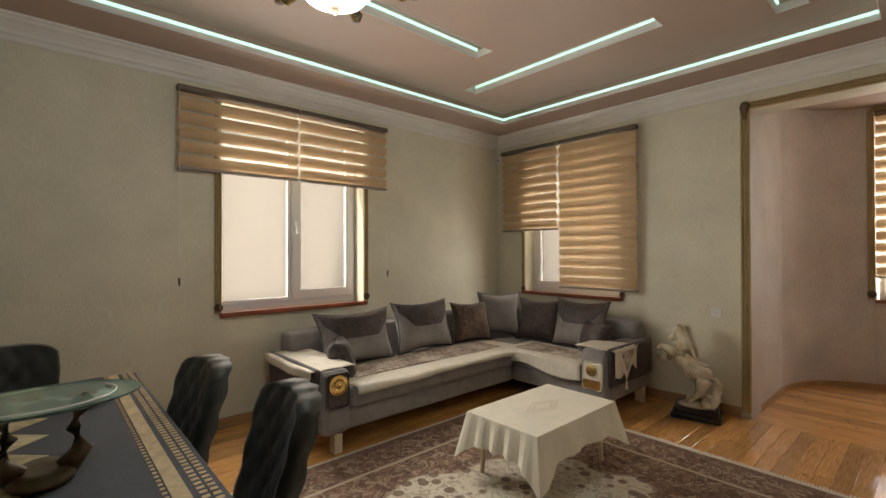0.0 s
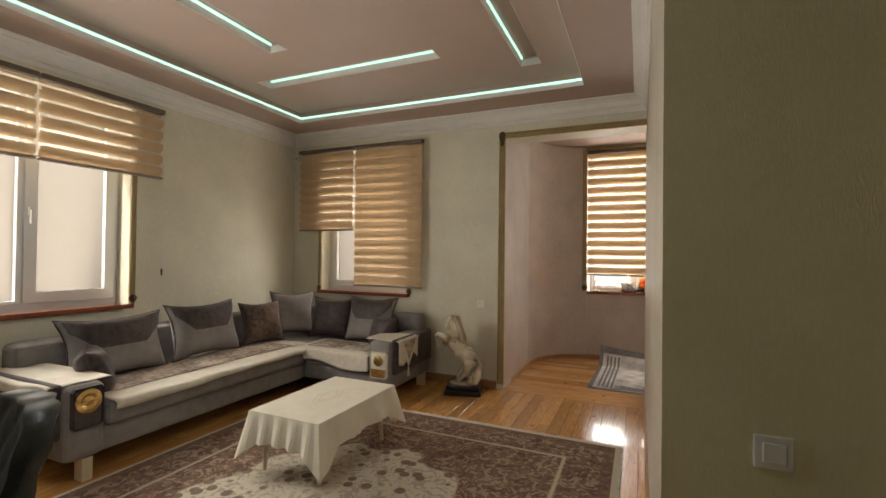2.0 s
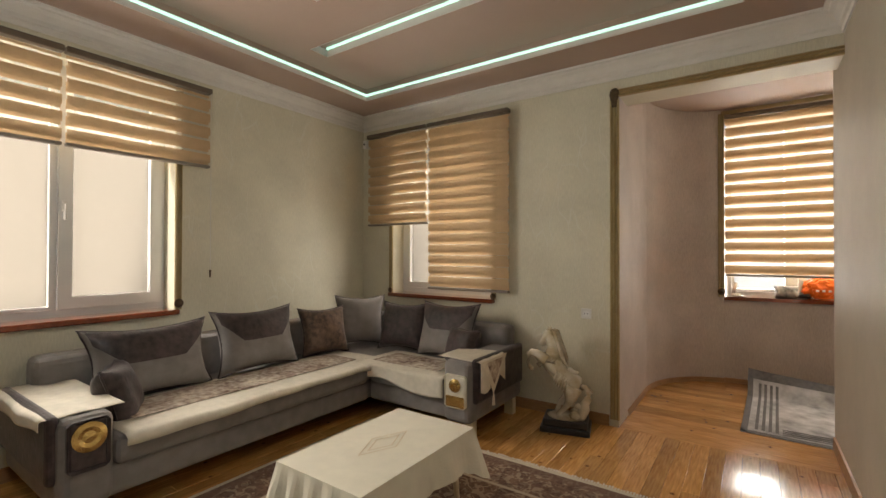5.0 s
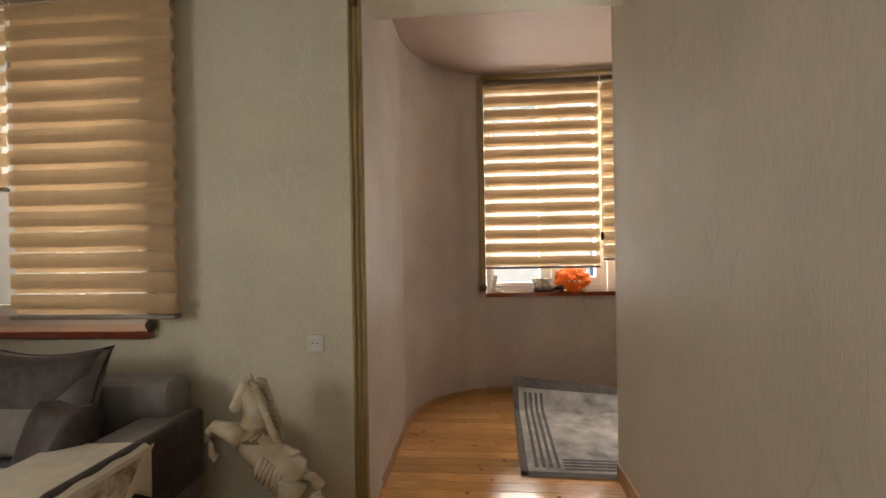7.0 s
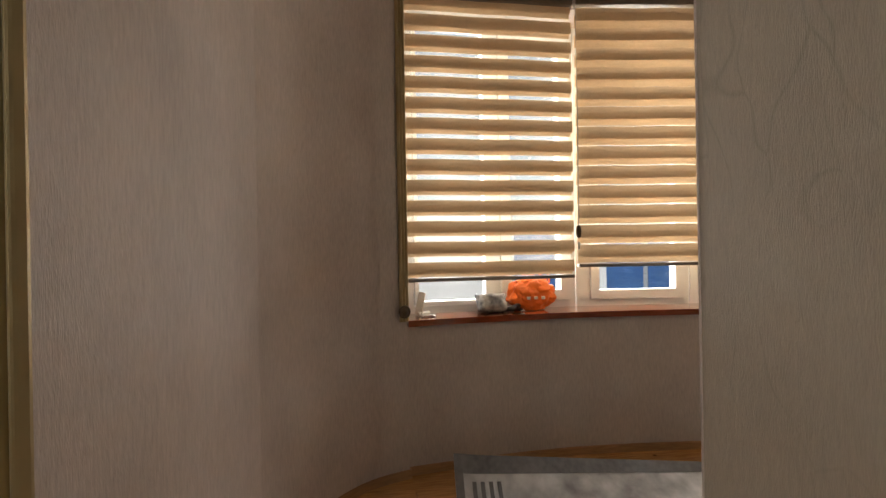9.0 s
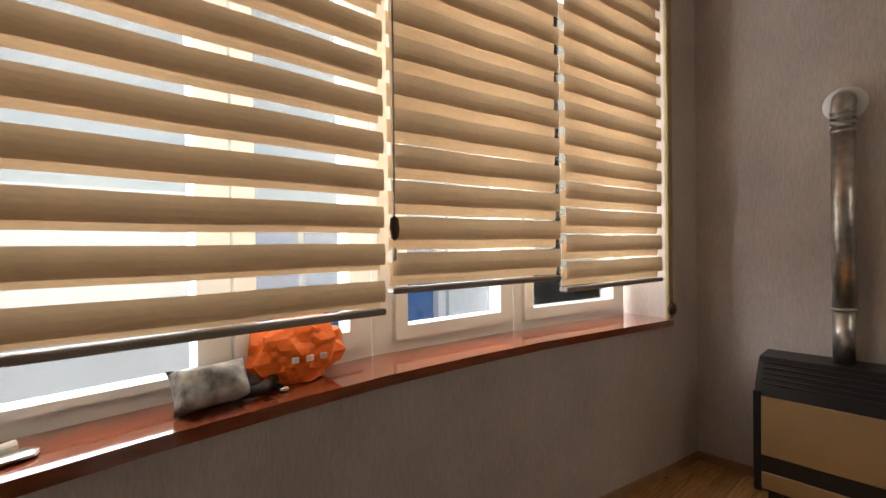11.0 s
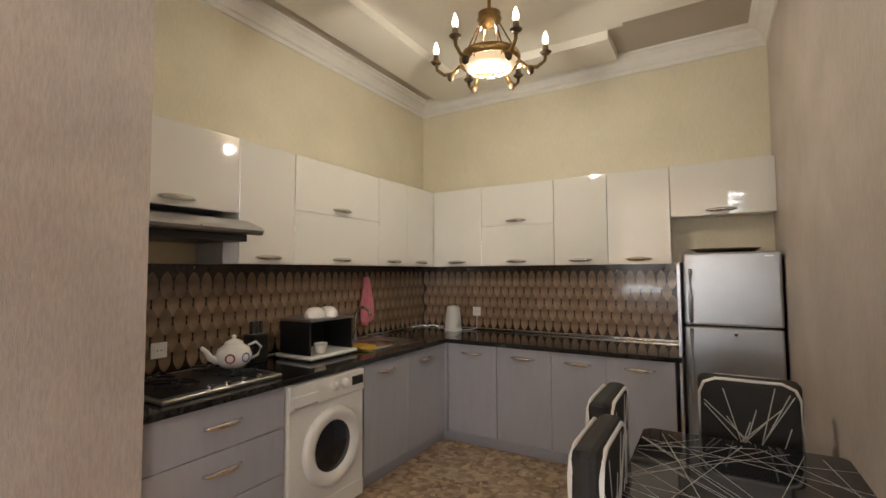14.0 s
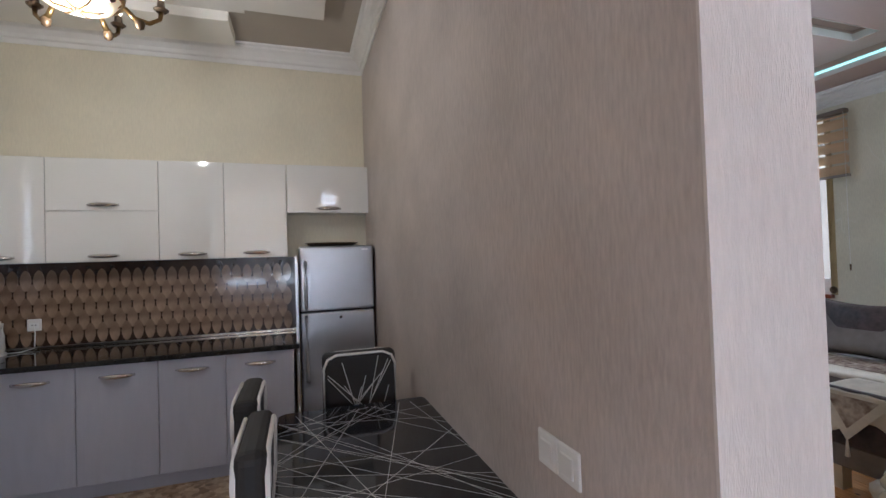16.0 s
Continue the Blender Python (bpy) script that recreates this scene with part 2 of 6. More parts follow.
def link(name, bm, material, smooth=False):
    me = bpy.data.meshes.new(name)
    bm.normal_update()
    bm.to_mesh(me)
    bm.free()
    me.materials.append(material)
    if smooth:
        for p in me.polygons:
            p.use_smooth = True
    return new(name, me)


def part(name, bm, material, parent, label="", smooth=False):
    ob = link(name, bm, material, smooth)
    ob.parent = parent
    if label:
        ob["label"] = label
    return ob


def thing(name, label, category, m=None, group=""):
    ob = new(name)
    ob.empty_display_size = 0.1
    if m is not None:
        ob.matrix_world = m
    return tagged(ob, label, category, group)


def structure(name, bm, material, label, smooth=False):
    return tagged(link(name, bm, material, smooth), label, kind="structure")


def box(x0, x1, y0, y1, z0, z1, bevel=0.0, bm=None, seg=1, m=None):
    bm = bm or bmesh.new()
    mm = Matrix.LocRotScale(((x0 + x1) / 2, (y0 + y1) / 2, (z0 + z1) / 2), None, (abs(x1 - x0), abs(y1 - y0), abs(z1 - z0)))
    if m is not None:
        mm = m @ mm
    r = bmesh.ops.create_cube(bm, size=1, matrix=mm)
    if bevel:
        es = list({e for v in r["verts"] for e in v.link_edges})
        bmesh.ops.bevel(bm, geom=es, offset=bevel, segments=seg, affect="EDGES", profile=0.5)
    return bm


def thicken(bm, t):
    bm.normal_update()
    bmesh.ops.solidify(bm, geom=bm.faces[:], thickness=t)


def cyl(r0, r1, p, q, n=16, bm=None, caps=True):
    """A tapered cylinder from p to q."""
    bm = bm or bmesh.new()
    p, q = Vector(p), Vector(q)
    d = q - p
    m = Matrix.Translation((p + q) / 2) @ d.to_track_quat("Z", "Y").to_matrix().to_4x4()
    bmesh.ops.create_cone(bm, cap_ends=caps, segments=n, radius1=r0, radius2=r1, depth=d.length, matrix=m)
    return bm


def lathe(profile, n=24, bm=None, m=None):
    """Turns (radius, height) pairs round z."""
    bm = bm or bmesh.new()
    m = m or Matrix()
    rings = []
    for r, z in profile:
        r = max(r, 0.0004)
        rings.append([bm.verts.new(m @ Vector((r * math.cos(2 * math.pi * i / n), r * math.sin(2 * math.pi * i / n), z))) for i in range(n)])
    for a, b in zip(rings, rings[1:]):
        for i in range(n):
            bm.faces.new((a[i], a[(i + 1) % n], b[(i + 1) % n], b[i]))
    return bm


def tube(points, r, n=8, bm=None):
    """A bent round rod through the points; r may be a list."""
    bm = bm or bmesh.new()
    pts = [Vector(p) for p in points]
    rr = r if isinstance(r, (list, tuple)) else [r] * len(pts)
    rings = []
    for i, p in enumerate(pts):
        d = (pts[min(i + 1, len(pts) - 1)] - pts[max(i - 1, 0)]).normalized()
        q = d.to_track_quat("Z", "Y")
        rings.append([bm.verts.new(p + q @ Vector((rr[i] * math.cos(2 * math.pi * k / n), rr[i] * math.sin(2 * math.pi * k / n), 0))) for k in range(n)])
    for a, b in zip(rings, rings[1:]):
        for k in range(n):
            bm.faces.new((a[k], a[(k + 1) % n], b[(k + 1) % n], b[k]))
    bm.faces.new(rings[0][::-1])
    bm.faces.new(rings[-1])
    return bm


def prism(poly, z0, z1, bm=None):
    """Extrudes a plan polygon (counter-clockwise) from z0 to z1."""
    bm = bm or bmesh.new()
    a = [bm.verts.new((x, y, z0)) for x, y in poly]
    b = [bm.verts.new((x, y, z1)) for x, y in poly]
    n = len(poly)
    bm.faces.new(a[::-1])
    bm.faces.new(b)
    for i in range(n):
        bm.faces.new((a[i], a[(i + 1) % n], b[(i + 1) % n], b[i]))
    return bm


def sweep(path, profile, closed=False):
    """Runs a moulding profile (out, z) along a plan path; out is to the left of the way."""
    bm = bmesh.new()
    n = len(path)
    rings = []
    for i, (x, y) in enumerate(path):
        ns = []
        for j in ((i - 1, i), (i, i + 1)):
            if closed or (j[0] >= 0 and j[1] < n):
                a, b = path[j[0] % n], path[j[1] % n]
                d = Vector((b[0] - a[0], b[1] - a[1])).normalized()
                ns.append(Vector((-d.y, d.x)))
        s = ns[0] if len(ns) == 1 else (ns[0] + ns[1]) / max(0.2, 1 + ns[0].dot(ns[1]))
        rings.append([bm.verts.new((x + s.x * o, y + s.y * o, z)) for o, z in profile])
    for i in range(n if closed else n - 1):
        a, b = rings[i], rings[(i + 1) % n]
        for k in range(len(profile) - 1):
            bm.faces.new((a[k], b[k], b[k + 1], a[k + 1]))
    bmesh.ops.recalc_face_normals(bm, faces=bm.faces)
    return bm


def slab(us, vs, w0, w1, holes, axes="xyz"):
    """A slab over the rectangle us x vs, thick from w0 to w1, with rectangular holes through it. axes names what u, v, w are."""
    ug = sorted({us[0], us[1], *[h[0] for h in holes], *[h[1] for h in holes]})
    vg = sorted({vs[0], vs[1], *[h[2] for h in holes], *[h[3] for h in holes]})
    ug = [u for u in ug if us[0] <= u <= us[1]]
    vg = [v for v in vg if vs[0] <= v <= vs[1]]

    def full(i, j):
        if not (0 <= i < len(ug) - 1 and 0 <= j < len(vg) - 1):
            return False
        u, v = (ug[i] + ug[i + 1]) / 2, (vg[j] + vg[j + 1]) / 2
        return not any(h[0] < u < h[1] and h[2] < v < h[3] for h in holes)
    bm = bmesh.new()
    cache = {}

    def vert(u, v, w):
        if (u, v, w) not in cache:
            p = dict(zip(axes, (u, v, w)))
            cache[(u, v, w)] = bm.verts.new((p["x"], p["y"], p["z"]))
        return cache[(u, v, w)]

    def face(*q):
        bm.faces.new([vert(*c) for c in q])
    for i in range(len(ug) - 1):
        for j in range(len(vg) - 1):
            if not full(i, j):
                continue
            a, b, c, d = ug[i], ug[i + 1], vg[j], vg[j + 1]
            face((a, c, w0), (a, d, w0), (b, d, w0), (b, c, w0))
            face((a, c, w1), (b, c, w1), (b, d, w1), (a, d, w1))
            if not full(i - 1, j):
                face((a, c, w0), (a, c, w1), (a, d, w1), (a, d, w0))
            if not full(i + 1, j):
                face((b, c, w0), (b, d, w0), (b, d, w1), (b, c, w1))
            if not full(i, j - 1):
                face((a, c, w0), (b, c, w0), (b, c, w1), (a, c, w1))
            if not full(i, j + 1):
                face((a, d, w0), (a, d, w1), (b, d, w1), (b, d, w0))
    bmesh.ops.recalc_face_normals(bm, faces=bm.faces)
    return bm


# ---- structure ----
W1 = (-3.47, -2.10, 0.96, 2.72)   # window in the west wall: y, y, z, z
W2 = (0.46, 1.72, 0.97, 2.72)     # window in the north wall: x, x, z, z
ZL, ZB, ZK = 2.985, 3.0, 3.27      # ceilings: living room, bay, kitchen
OPEN_X, OPEN_Z = 2.885, 2.70      # opening to the bay
PX0, PX1, PY1 = 4.274, 4.51, 0.475  # partition between living room and kitchen
KX, KY = 7.57, -3.05              # kitchen corner
HX = 6.87                         # heater wall

structure("wall_west", slab((-7.4, 0.3), (0, 3.3), -0.3, 0, [W1], "yzx"), M_PAPER, "pale green-white wallpapered wall with a window")
structure("wall_north", slab((0, OPEN_X), (0, 3.3), 0, 0.3, [W2], "xzy"), M_PAPER, "pale green-white wallpapered wall with a window")
structure("wall_south", box(-0.3, 7.9, -7.4, -7.2, 0, 3.4), M_PAPER, "pale wallpapered wall")
structure("wall_east", box(6.6, 6.8, -7.2, KY - 0.2, 0, 3.4), M_PAPER, "pale wallpapered wall")
structure("lintel", box(OPEN_X, PX0, 0.002, 0.3, OPEN_Z, 3.3), M_PAPER, "pale wallpapered wall above the bay opening")
structure("wall_partition", box(PX0, PX0 + 0.12, KY - 0.2, PY1, 0, 3.4), M_PART, "grey-beige wallpaper with branching veins")
structure("wall_partition_kitchen", box(PX0 + 0.12, PX1, KY - 0.2, PY1, 0, 3.4), M_TAUPE, "taupe vertically streaked wallpaper")
structure("wall_end", box(PX0 - 0.003, PX1 + 0.003, PY1, PY1 + 0.006, 0, ZB), M_ENDW, "pale end of the partition wall, its extra brightness put into the colour")
structure("wall_kitchen_south", box(PX1, KX + 0.2, KY - 0.2, KY, 0, 3.4), M_CREAM, "cream wallpaper above the kitchen cabinets")
structure("wall_hall", box(PX0, 6.6, KY - 0.22, KY - 0.203, 0, 3.4), M_HALL, "olive-beige wallpaper in the shade")
structure("wall_kitchen_east", box(KX, KX + 0.2, KY, 0.04, 0, 3.4), M_CREAM, "cream wallpaper above the kitchen cabinets")
structure("wall_heater", box(HX, KX + 0.2, 0.04, 2.3, 0, 3.4), M_TAUPE, "taupe vertically streaked wallpaper")
structure("beam", box(PX1, HX, 0.04, 0.12, 2.76, 3.4), M_TAUPE, "beam between the bay and the kitchen")
# bay: straight jamb, rounded corner, then a shallow curve with the windows
BAY = [(OPEN_X, 0.3), (OPEN_X, 1.18), (2.93, 1.42), (3.03, 1.64), (3.18, 1.82), (3.33, 1.93), (3.52, 2.0)]


def rounded(path, n):
    """Catmull-Rom curve through a plan path."""
    out = []
    for i in range(len(path) - 1):
        p0, p1, p2, p3 = (Vector(path[max(0, min(len(path) - 1, i + k))]) for k in (-1, 0, 1, 2))
        for j in range(n):
            t = j / n
            v = 0.5 * (2 * p1 + (p2 - p0) * t + (2 * p0 - 5 * p1 + 4 * p2 - p3) * t * t + (3 * p1 - p0 - 3 * p2 + p3) * t ** 3)
            out.append((v.x, v.y))
    return out + [tuple(path[-1])]


BAY = BAY[:1] + rounded(BAY[1:], 6)
FRONT = [(3.52, 2.03), (3.9, 2.08), (4.3, 2.11), (4.62, 2.12), (5.04, 2.10), (5.46, 2.06), (5.9, 1.99), (6.3, 1.92), (6.52, 1.88)]


def offset(path, d):
    out = []
    for i, (x, y) in enumerate(path):
        a, b = path[max(i - 1, 0)], path[min(i + 1, len(path) - 1)]
        v = Vector((b[0] - a[0], b[1] - a[1])).normalized()
        out.append((x - v.y * d, y + v.x * d))
    return out


structure("wall_bay_jamb", prism(BAY + [(3.52, 2.4), (2.6, 2.4), (2.6, 0.3)], 0, 3.3), M_TAUPE, "pinkish taupe wallpaper on the rounded bay wall")
structure("wall_bay_parapet", prism(FRONT + offset(FRONT, 0.32)[::-1], 0, 0.92), M_TAUPE, "curved wall under the bay window")
structure("wall_bay_east", prism([(6.52, 1.88), (HX, 1.83), (HX, 2.4), (6.6, 2.4)], 0, 3.3), M_TAUPE, "taupe wallpaper beside the bay window")
structure("bay_lintel", prism(FRONT + offset(FRONT, 0.32)[::-1], 2.93, 3.3), M_TAUPE, "wall strip above the bay window")

structure("opening_lining", box(OPEN_X, OPEN_X + 0.003, 0.0, 0.3, 0, OPEN_Z), M_TAUPE, "pinkish wallpaper inside the opening")
# ceilings
REC = (0.50, 3.75, -6.4, -0.47)
SLOTS = [(0.77, 2.66, -1.40, -1.22), (1.38, 1.56, -4.6, -1.84), (3.25, 3.43, -3.6, -0.80), (1.95, 3.45, -4.5, -4.32)]
structure("ceiling", slab((0, PX0), (-7.2, 0), ZL, ZL + 0.12, [REC]), M_CEIL, "pink-beige painted stepped ceiling")
structure("ceiling_tray", slab((0, PX0), (-7.2, 0), ZL + 0.12, ZL + 0.20, SLOTS), M_CEIL, "raised middle of the stepped ceiling with light slots")
structure("ceiling_top", box(-0.3, PX0, -7.4, 0.0, ZL + 0.20, ZL + 0.32), M_CEIL, "upper ceiling behind the light slots")
structure("ceiling_hall", box(PX0, 6.6, -7.2, KY - 0.22, ZL, ZL + 0.17), M_CEIL, "pink-beige ceiling")
structure("ceiling_bay", prism([(OPEN_X, 0.3), (PX0, 0.3), (PX0, 0.12), (HX, 0.12), (HX, 2.4), (2.7, 2.4), (2.7, 0.3)], ZB, ZB + 0.2), M_CEIL, "low ceiling of the bay")
structure("ceiling_kitchen", slab((PX1, KX), (KY, 0.04), ZK, ZK + 0.13, []), M_KCEIL_SHADED, "grey-beige kitchen ceiling round the white panel, darkened for its shade")
RECK = (5.42, 6.87, -2.48, -0.62)
structure("ceiling_panel", slab((4.88, 7.27), (-2.86, -0.1), 3.19, ZK, [(4.88, 5.53, -2.86, -2.3), (4.88, 5.53, -0.55, -0.1), RECK]), M_KCEIL,
          "dropped white panel of the kitchen ceiling")
structure("ceiling_recess", box(RECK[0] + 0.001, RECK[1] - 0.001, RECK[2] + 0.001, RECK[3] - 0.001, ZK - 0.01, ZK - 0.004), M_KCEIL, "white raised middle of the kitchen ceiling panel")
structure("led_strip_outer", slab((REC[0] - 0.002, REC[1] + 0.002), (REC[2], REC[3] + 0.002), ZL + 0.046, ZL + 0.064, [(REC[0] + 0.012, REC[1] - 0.012, REC[2] + 0.012, REC[3] - 0.012)]), M_LED,
          "glowing pale green light strip round the tray ceiling")
for a, b, c, d in SLOTS:
    bm = box(a + 0.004, b - 0.004, d - 0.014, d - 0.002, ZL + 0.178, ZL + 0.194) if b - a > d - c else box(a + 0.002, a + 0.014, c + 0.004, d - 0.004, ZL + 0.178, ZL + 0.194)
    structure("led_strip", bm, M_LED, "glowing pale green light strip in a ceiling slot")
structure("tray_fascia", slab((REC[0], REC[1]), (REC[2], REC[3]), ZL - 0.002, ZL + 0.044, [(REC[0] + 0.005, REC[1] - 0.005, REC[2] + 0.005, REC[3] - 0.005)]), M_MOULD,
          "white edge of the tray ceiling")
for a, b, c, d in SLOTS:
    structure("slot_fascia", slab((a, b), (c, d), ZL + 0.118, ZL + 0.176, [(a + 0.004, b - 0.004, c + 0.004, d - 0.004)]), M_MOULD, "white edge of a ceiling light slot")
COVE = [(0.0, -0.15), (0.012, -0.15), (0.016, -0.12), (0.03, -0.11), (0.035, -0.085), (0.06, -0.05), (0.085, -0.035), (0.09, -0.02), (0.11, -0.015), (0.115, 0.0)]


def cornice(name, path, z, closed=False):
    structure(name, sweep(path, [(o, z + h) for o, h in COVE], closed), M_MOULD, "white stepped plaster cornice")


cornice("cornice", [(PX0, KY - 0.2), (PX0, 0), (0, 0), (0, -7.2)], ZL)
cornice("cornice_kitchen", [(PX1, KY), (KX, KY), (KX, 0.04), (PX1, 0.04)], ZK, True)

# floors
structure("subfloor", box(-0.3, 7.9, -7.4, 3.0, -0.2, -0.03), M_GROUT, "dark bed under the floor boards")


def shared(name, me, loc, parent, rot=0.0):
    ob = new(name, me)
    ob.location, ob.rotation_euler = loc, (0, 0, rot)
    ob.parent = parent
    return ob


def mesh_of(bm, material, name):
    me = bpy.data.meshes.new(name)
    bm.to_mesh(me)
    bm.free()
    me.materials.append(material)
    return me


# ---- windows and blinds ----


def window(name, length, height, panes, label, m, frost=True, handle=True, rims=(0.065, 0.065)):
    """A PVC window in local x (along), z (up); y is outward. panes: list of (x0, x1)."""
    w = tagged(thing(name, label, "window", m), kind="structure")
    fr = slab((0, length), (0, height), -0.035, 0.035, [(a, b, 0.055, height - 0.055) for a, b in panes], "xzy")
    part("window_frame", fr, M_PVC, w)
    for i, (a, b) in enumerate(panes):
        r = rims[i]
        s = part("sash", slab((a + 0.004, b - 0.004), (0.059, height - 0.059), -0.055, 0.025, [(a + r, b - r, 0.055 + r, height - 0.055 - r)], "xzy"), M_PVC, w)
        p = part("pane", box(a + r - 0.005, b - r + 0.005, -0.012, 0.0, 0.05 + r, height - 0.05 - r), M_FROST if frost else M_GLASS, s, "frosted glass pane" if frost else "clear glass pane")
        p.visible_shadow = False
        if handle and i == len(panes) - 1:
            h = box(a + 0.02, a + 0.045, -0.075, -0.055, height * 0.42, height * 0.42 + 0.07, 0.004)
            box(a + 0.024, a + 0.04, -0.1, -0.08, height * 0.42 - 0.06, height * 0.42 + 0.05, 0.005, bm=h)
            box(a + 0.026, a + 0.038, -0.085, -0.07, height * 0.42 + 0.03, height * 0.42 + 0.045, bm=h)
            part("window_handle", h, M_WHITEP, w)
    return w


def zebra_blind(width, top, bottom, period, gap, m, label, group="", chain_x=None, overlap=0.05):
    """A day-and-night roller blind: opaque bands and sheer bands in front of one another. Local x along, z up, y into the room negative."""
    b = thing("roller_blind", label, "blind", m, group)
    rail = box(0, width, -0.035, 0.035, top - 0.03, top + 0.012, 0.006)
    part("head_rail", rail, M_RAIL, b, "dark bronze head rail")
    part("sheer_cloth", box(0.012, width - 0.012, 0.030, 0.032, bottom, top - 0.03), M_SHEER, b, "sheer beige cloth")
    bar = box(0.006, width - 0.006, -0.016, 0.034, bottom - 0.026, bottom - 0.004, 0.005)
    part("bottom_bar", bar, M_BAR, b, "grey-brown bottom bar")
    rnd = random.Random(int(width * 1000))
    band = {}
    # two runs of the same cloth hang behind one another, the rear one a little lower
    tall = (period - gap + overlap) / 2
    for run_no, (y, first) in enumerate(((-0.006, bottom + period - gap - tall), (0.022, bottom))):
        z = first - period
        while z < top - 0.05:
            z0, z1 = max(z, bottom - 0.004), min(z + tall, top - 0.035)
            z += period
            if z1 - z0 < 0.008:
                continue
            key = round(z1 - z0, 3)
            if key not in band:
                bm = bmesh.new()
                n = 12
                rows = []
                for f in (0, 0.25, 0.5, 0.75, 1):
                    bulge = -0.005 * math.sin(math.pi * f)
                    rows.append([bm.verts.new((0.008 + (width - 0.016) * i / n, bulge + 0.0018 * math.sin(i * 1.3 + width), key * f + 0.0012 * math.sin(i * 0.9))) for i in range(n + 1)])
                for r0, r1 in zip(rows, rows[1:]):
                    for i in range(n):
                        bm.faces.new((r0[i], r0[i + 1], r1[i + 1], r1[i]))
                band[key] = mesh_of(bm, M_BLIND, "band")
            shared("band", band[key], (rnd.uniform(-0.0015, 0.0015), y, z0), b)
    if chain_x is not None:
        part("pull_cord", tube([(chain_x, -0.03, top), (chain_x, -0.032, top - 0.8), (chain_x, -0.03, 1.27)], 0.0025, 5), M_WHITEP, b)
        part("cord_weight", cyl(0.009, 0.006, (chain_x, -0.03, 1.27), (chain_x, -0.03, 1.21), 8), M_BRONZE, b)
    return b


def trim_strip(name, p, q, out, width=0.07, label="gilded fluted moulding"):
    """A fluted flat moulding from p to q; out is the way it stands off the wall."""
    p, q, out = Vector(p), Vector(q), Vector(out)
    d = (q - p).normalized()
    side = d.cross(out)
    bm = bmesh.new()
    prof = []
    n = 24
    for i in range(n + 1):
        u = -0.5 + i / n
        prof.append((u * width, 0.006 + 0.014 * abs(math.sin(3 * math.pi * (u + 0.5)))))
    prof = [(-width / 2, 0)] + prof + [(width / 2, 0)]
    a = [bm.verts.new(p + side * u + out * h) for u, h in prof]
    b = [bm.verts.new(q + side * u + out * h) for u, h in prof]
    for i in range(len(prof) - 1):
        bm.faces.new((a[i], a[i + 1], b[i + 1], b[i]))
    bm.faces.new(a)
    bm.faces.new(b[::-1])
    bmesh.ops.recalc_face_normals(bm, faces=bm.faces)
    return structure(name, bm, M_GOLD, label)


def rosette(p, out, s=1.0):
    bm = lathe([(0.001, 0), (0.034 * s, 0), (0.036 * s, 0.01), (0.03 * s, 0.018), (0.022 * s, 0.014), (0.016 * s, 0.024), (0.001, 0.028)], 14,
               m=Matrix.Translation(p) @ Vector(out).to_track_quat("Z", "Y").to_matrix().to_4x4())
    structure("trim_rosette", bm, M_BRONZE, "round carved bronze-coloured rosette", True)


# west window
window("window_1", 1.37, 1.76, [(0.03, 0.66), (0.68, 1.345)], "white plastic window with two frosted panes", pose(-0.22, W1[0], W1[2], 0, 0, 90), rims=(0.025, 0.085))
structure("sill_west", box(-0.185, 0.055, W1[0] - 0.02, W1[1] + 0.02, W1[2] - 0.035, W1[2] + 0.004, 0.006), M_SILL, "red-brown polished window sill")
for y, s in ((W1[0] - 0.025, 1), (W1[1] + 0.025, -1)):
    trim_strip("trim", (0, y, W1[2]), (0, y, 2.72), (1, 0, 0), 0.055)
    rosette((0.012, y, W1[2] + 0.05), (1, 0, 0))
zebra_blind(0.98, 2.755, 2.14, 0.112, 0.026, pose(0.075, -3.81, 0, 0, 0, 90), "tan zebra roller blind, half raised", "window blinds", chain_x=0.012)
zebra_blind(0.96, 2.755, 2.14, 0.112, 0.026, pose(0.075, -2.82, 0, 0, 0, 90), "tan zebra roller blind, half raised", "window blinds", chain_x=0.948)
# north window
window("window_2", 1.26, 1.75, [(0.05, 0.63), (0.64, 1.21)], "white plastic window with frosted panes behind blinds", pose(W2[0], 0.22, W2[2]))
structure("sill_north", box(W2[0] - 0.03, W2[1] + 0.03, -0.055, 0.185, W2[2] - 0.035, W2[2] + 0.004, 0.006), M_SILL, "red-brown polished window sill")
for x in (W2[0] - 0.02, W2[1] + 0.02):
    trim_strip("trim", (x, 0, W2[2]), (x, 0, 2.72), (0, -1, 0), 0.05)
    rosette((x, -0.012, W2[2] + 0.03), (0, -1, 0), 0.8)
zebra_blind(0.84, 2.745, 1.745, 0.108, 0.012, pose(0.15, -0.075, 0), "tan zebra roller blind, lowered two thirds", "window blinds")
zebra_blind(0.93, 2.745, 1.07, 0.108, 0.003, pose(1.01, -0.08, 0), "tan zebra roller blind, fully lowered", "window blinds")
# bay windows: three straight windows behind the curved sill
BACK = offset(FRONT, 0.27)


def along(p, q):
    a = math.degrees(math.atan2(q[1] - p[1], q[0] - p[0]))
    return math.dist(p, q), pose(p[0], p[1], 0, 0, 0, a)


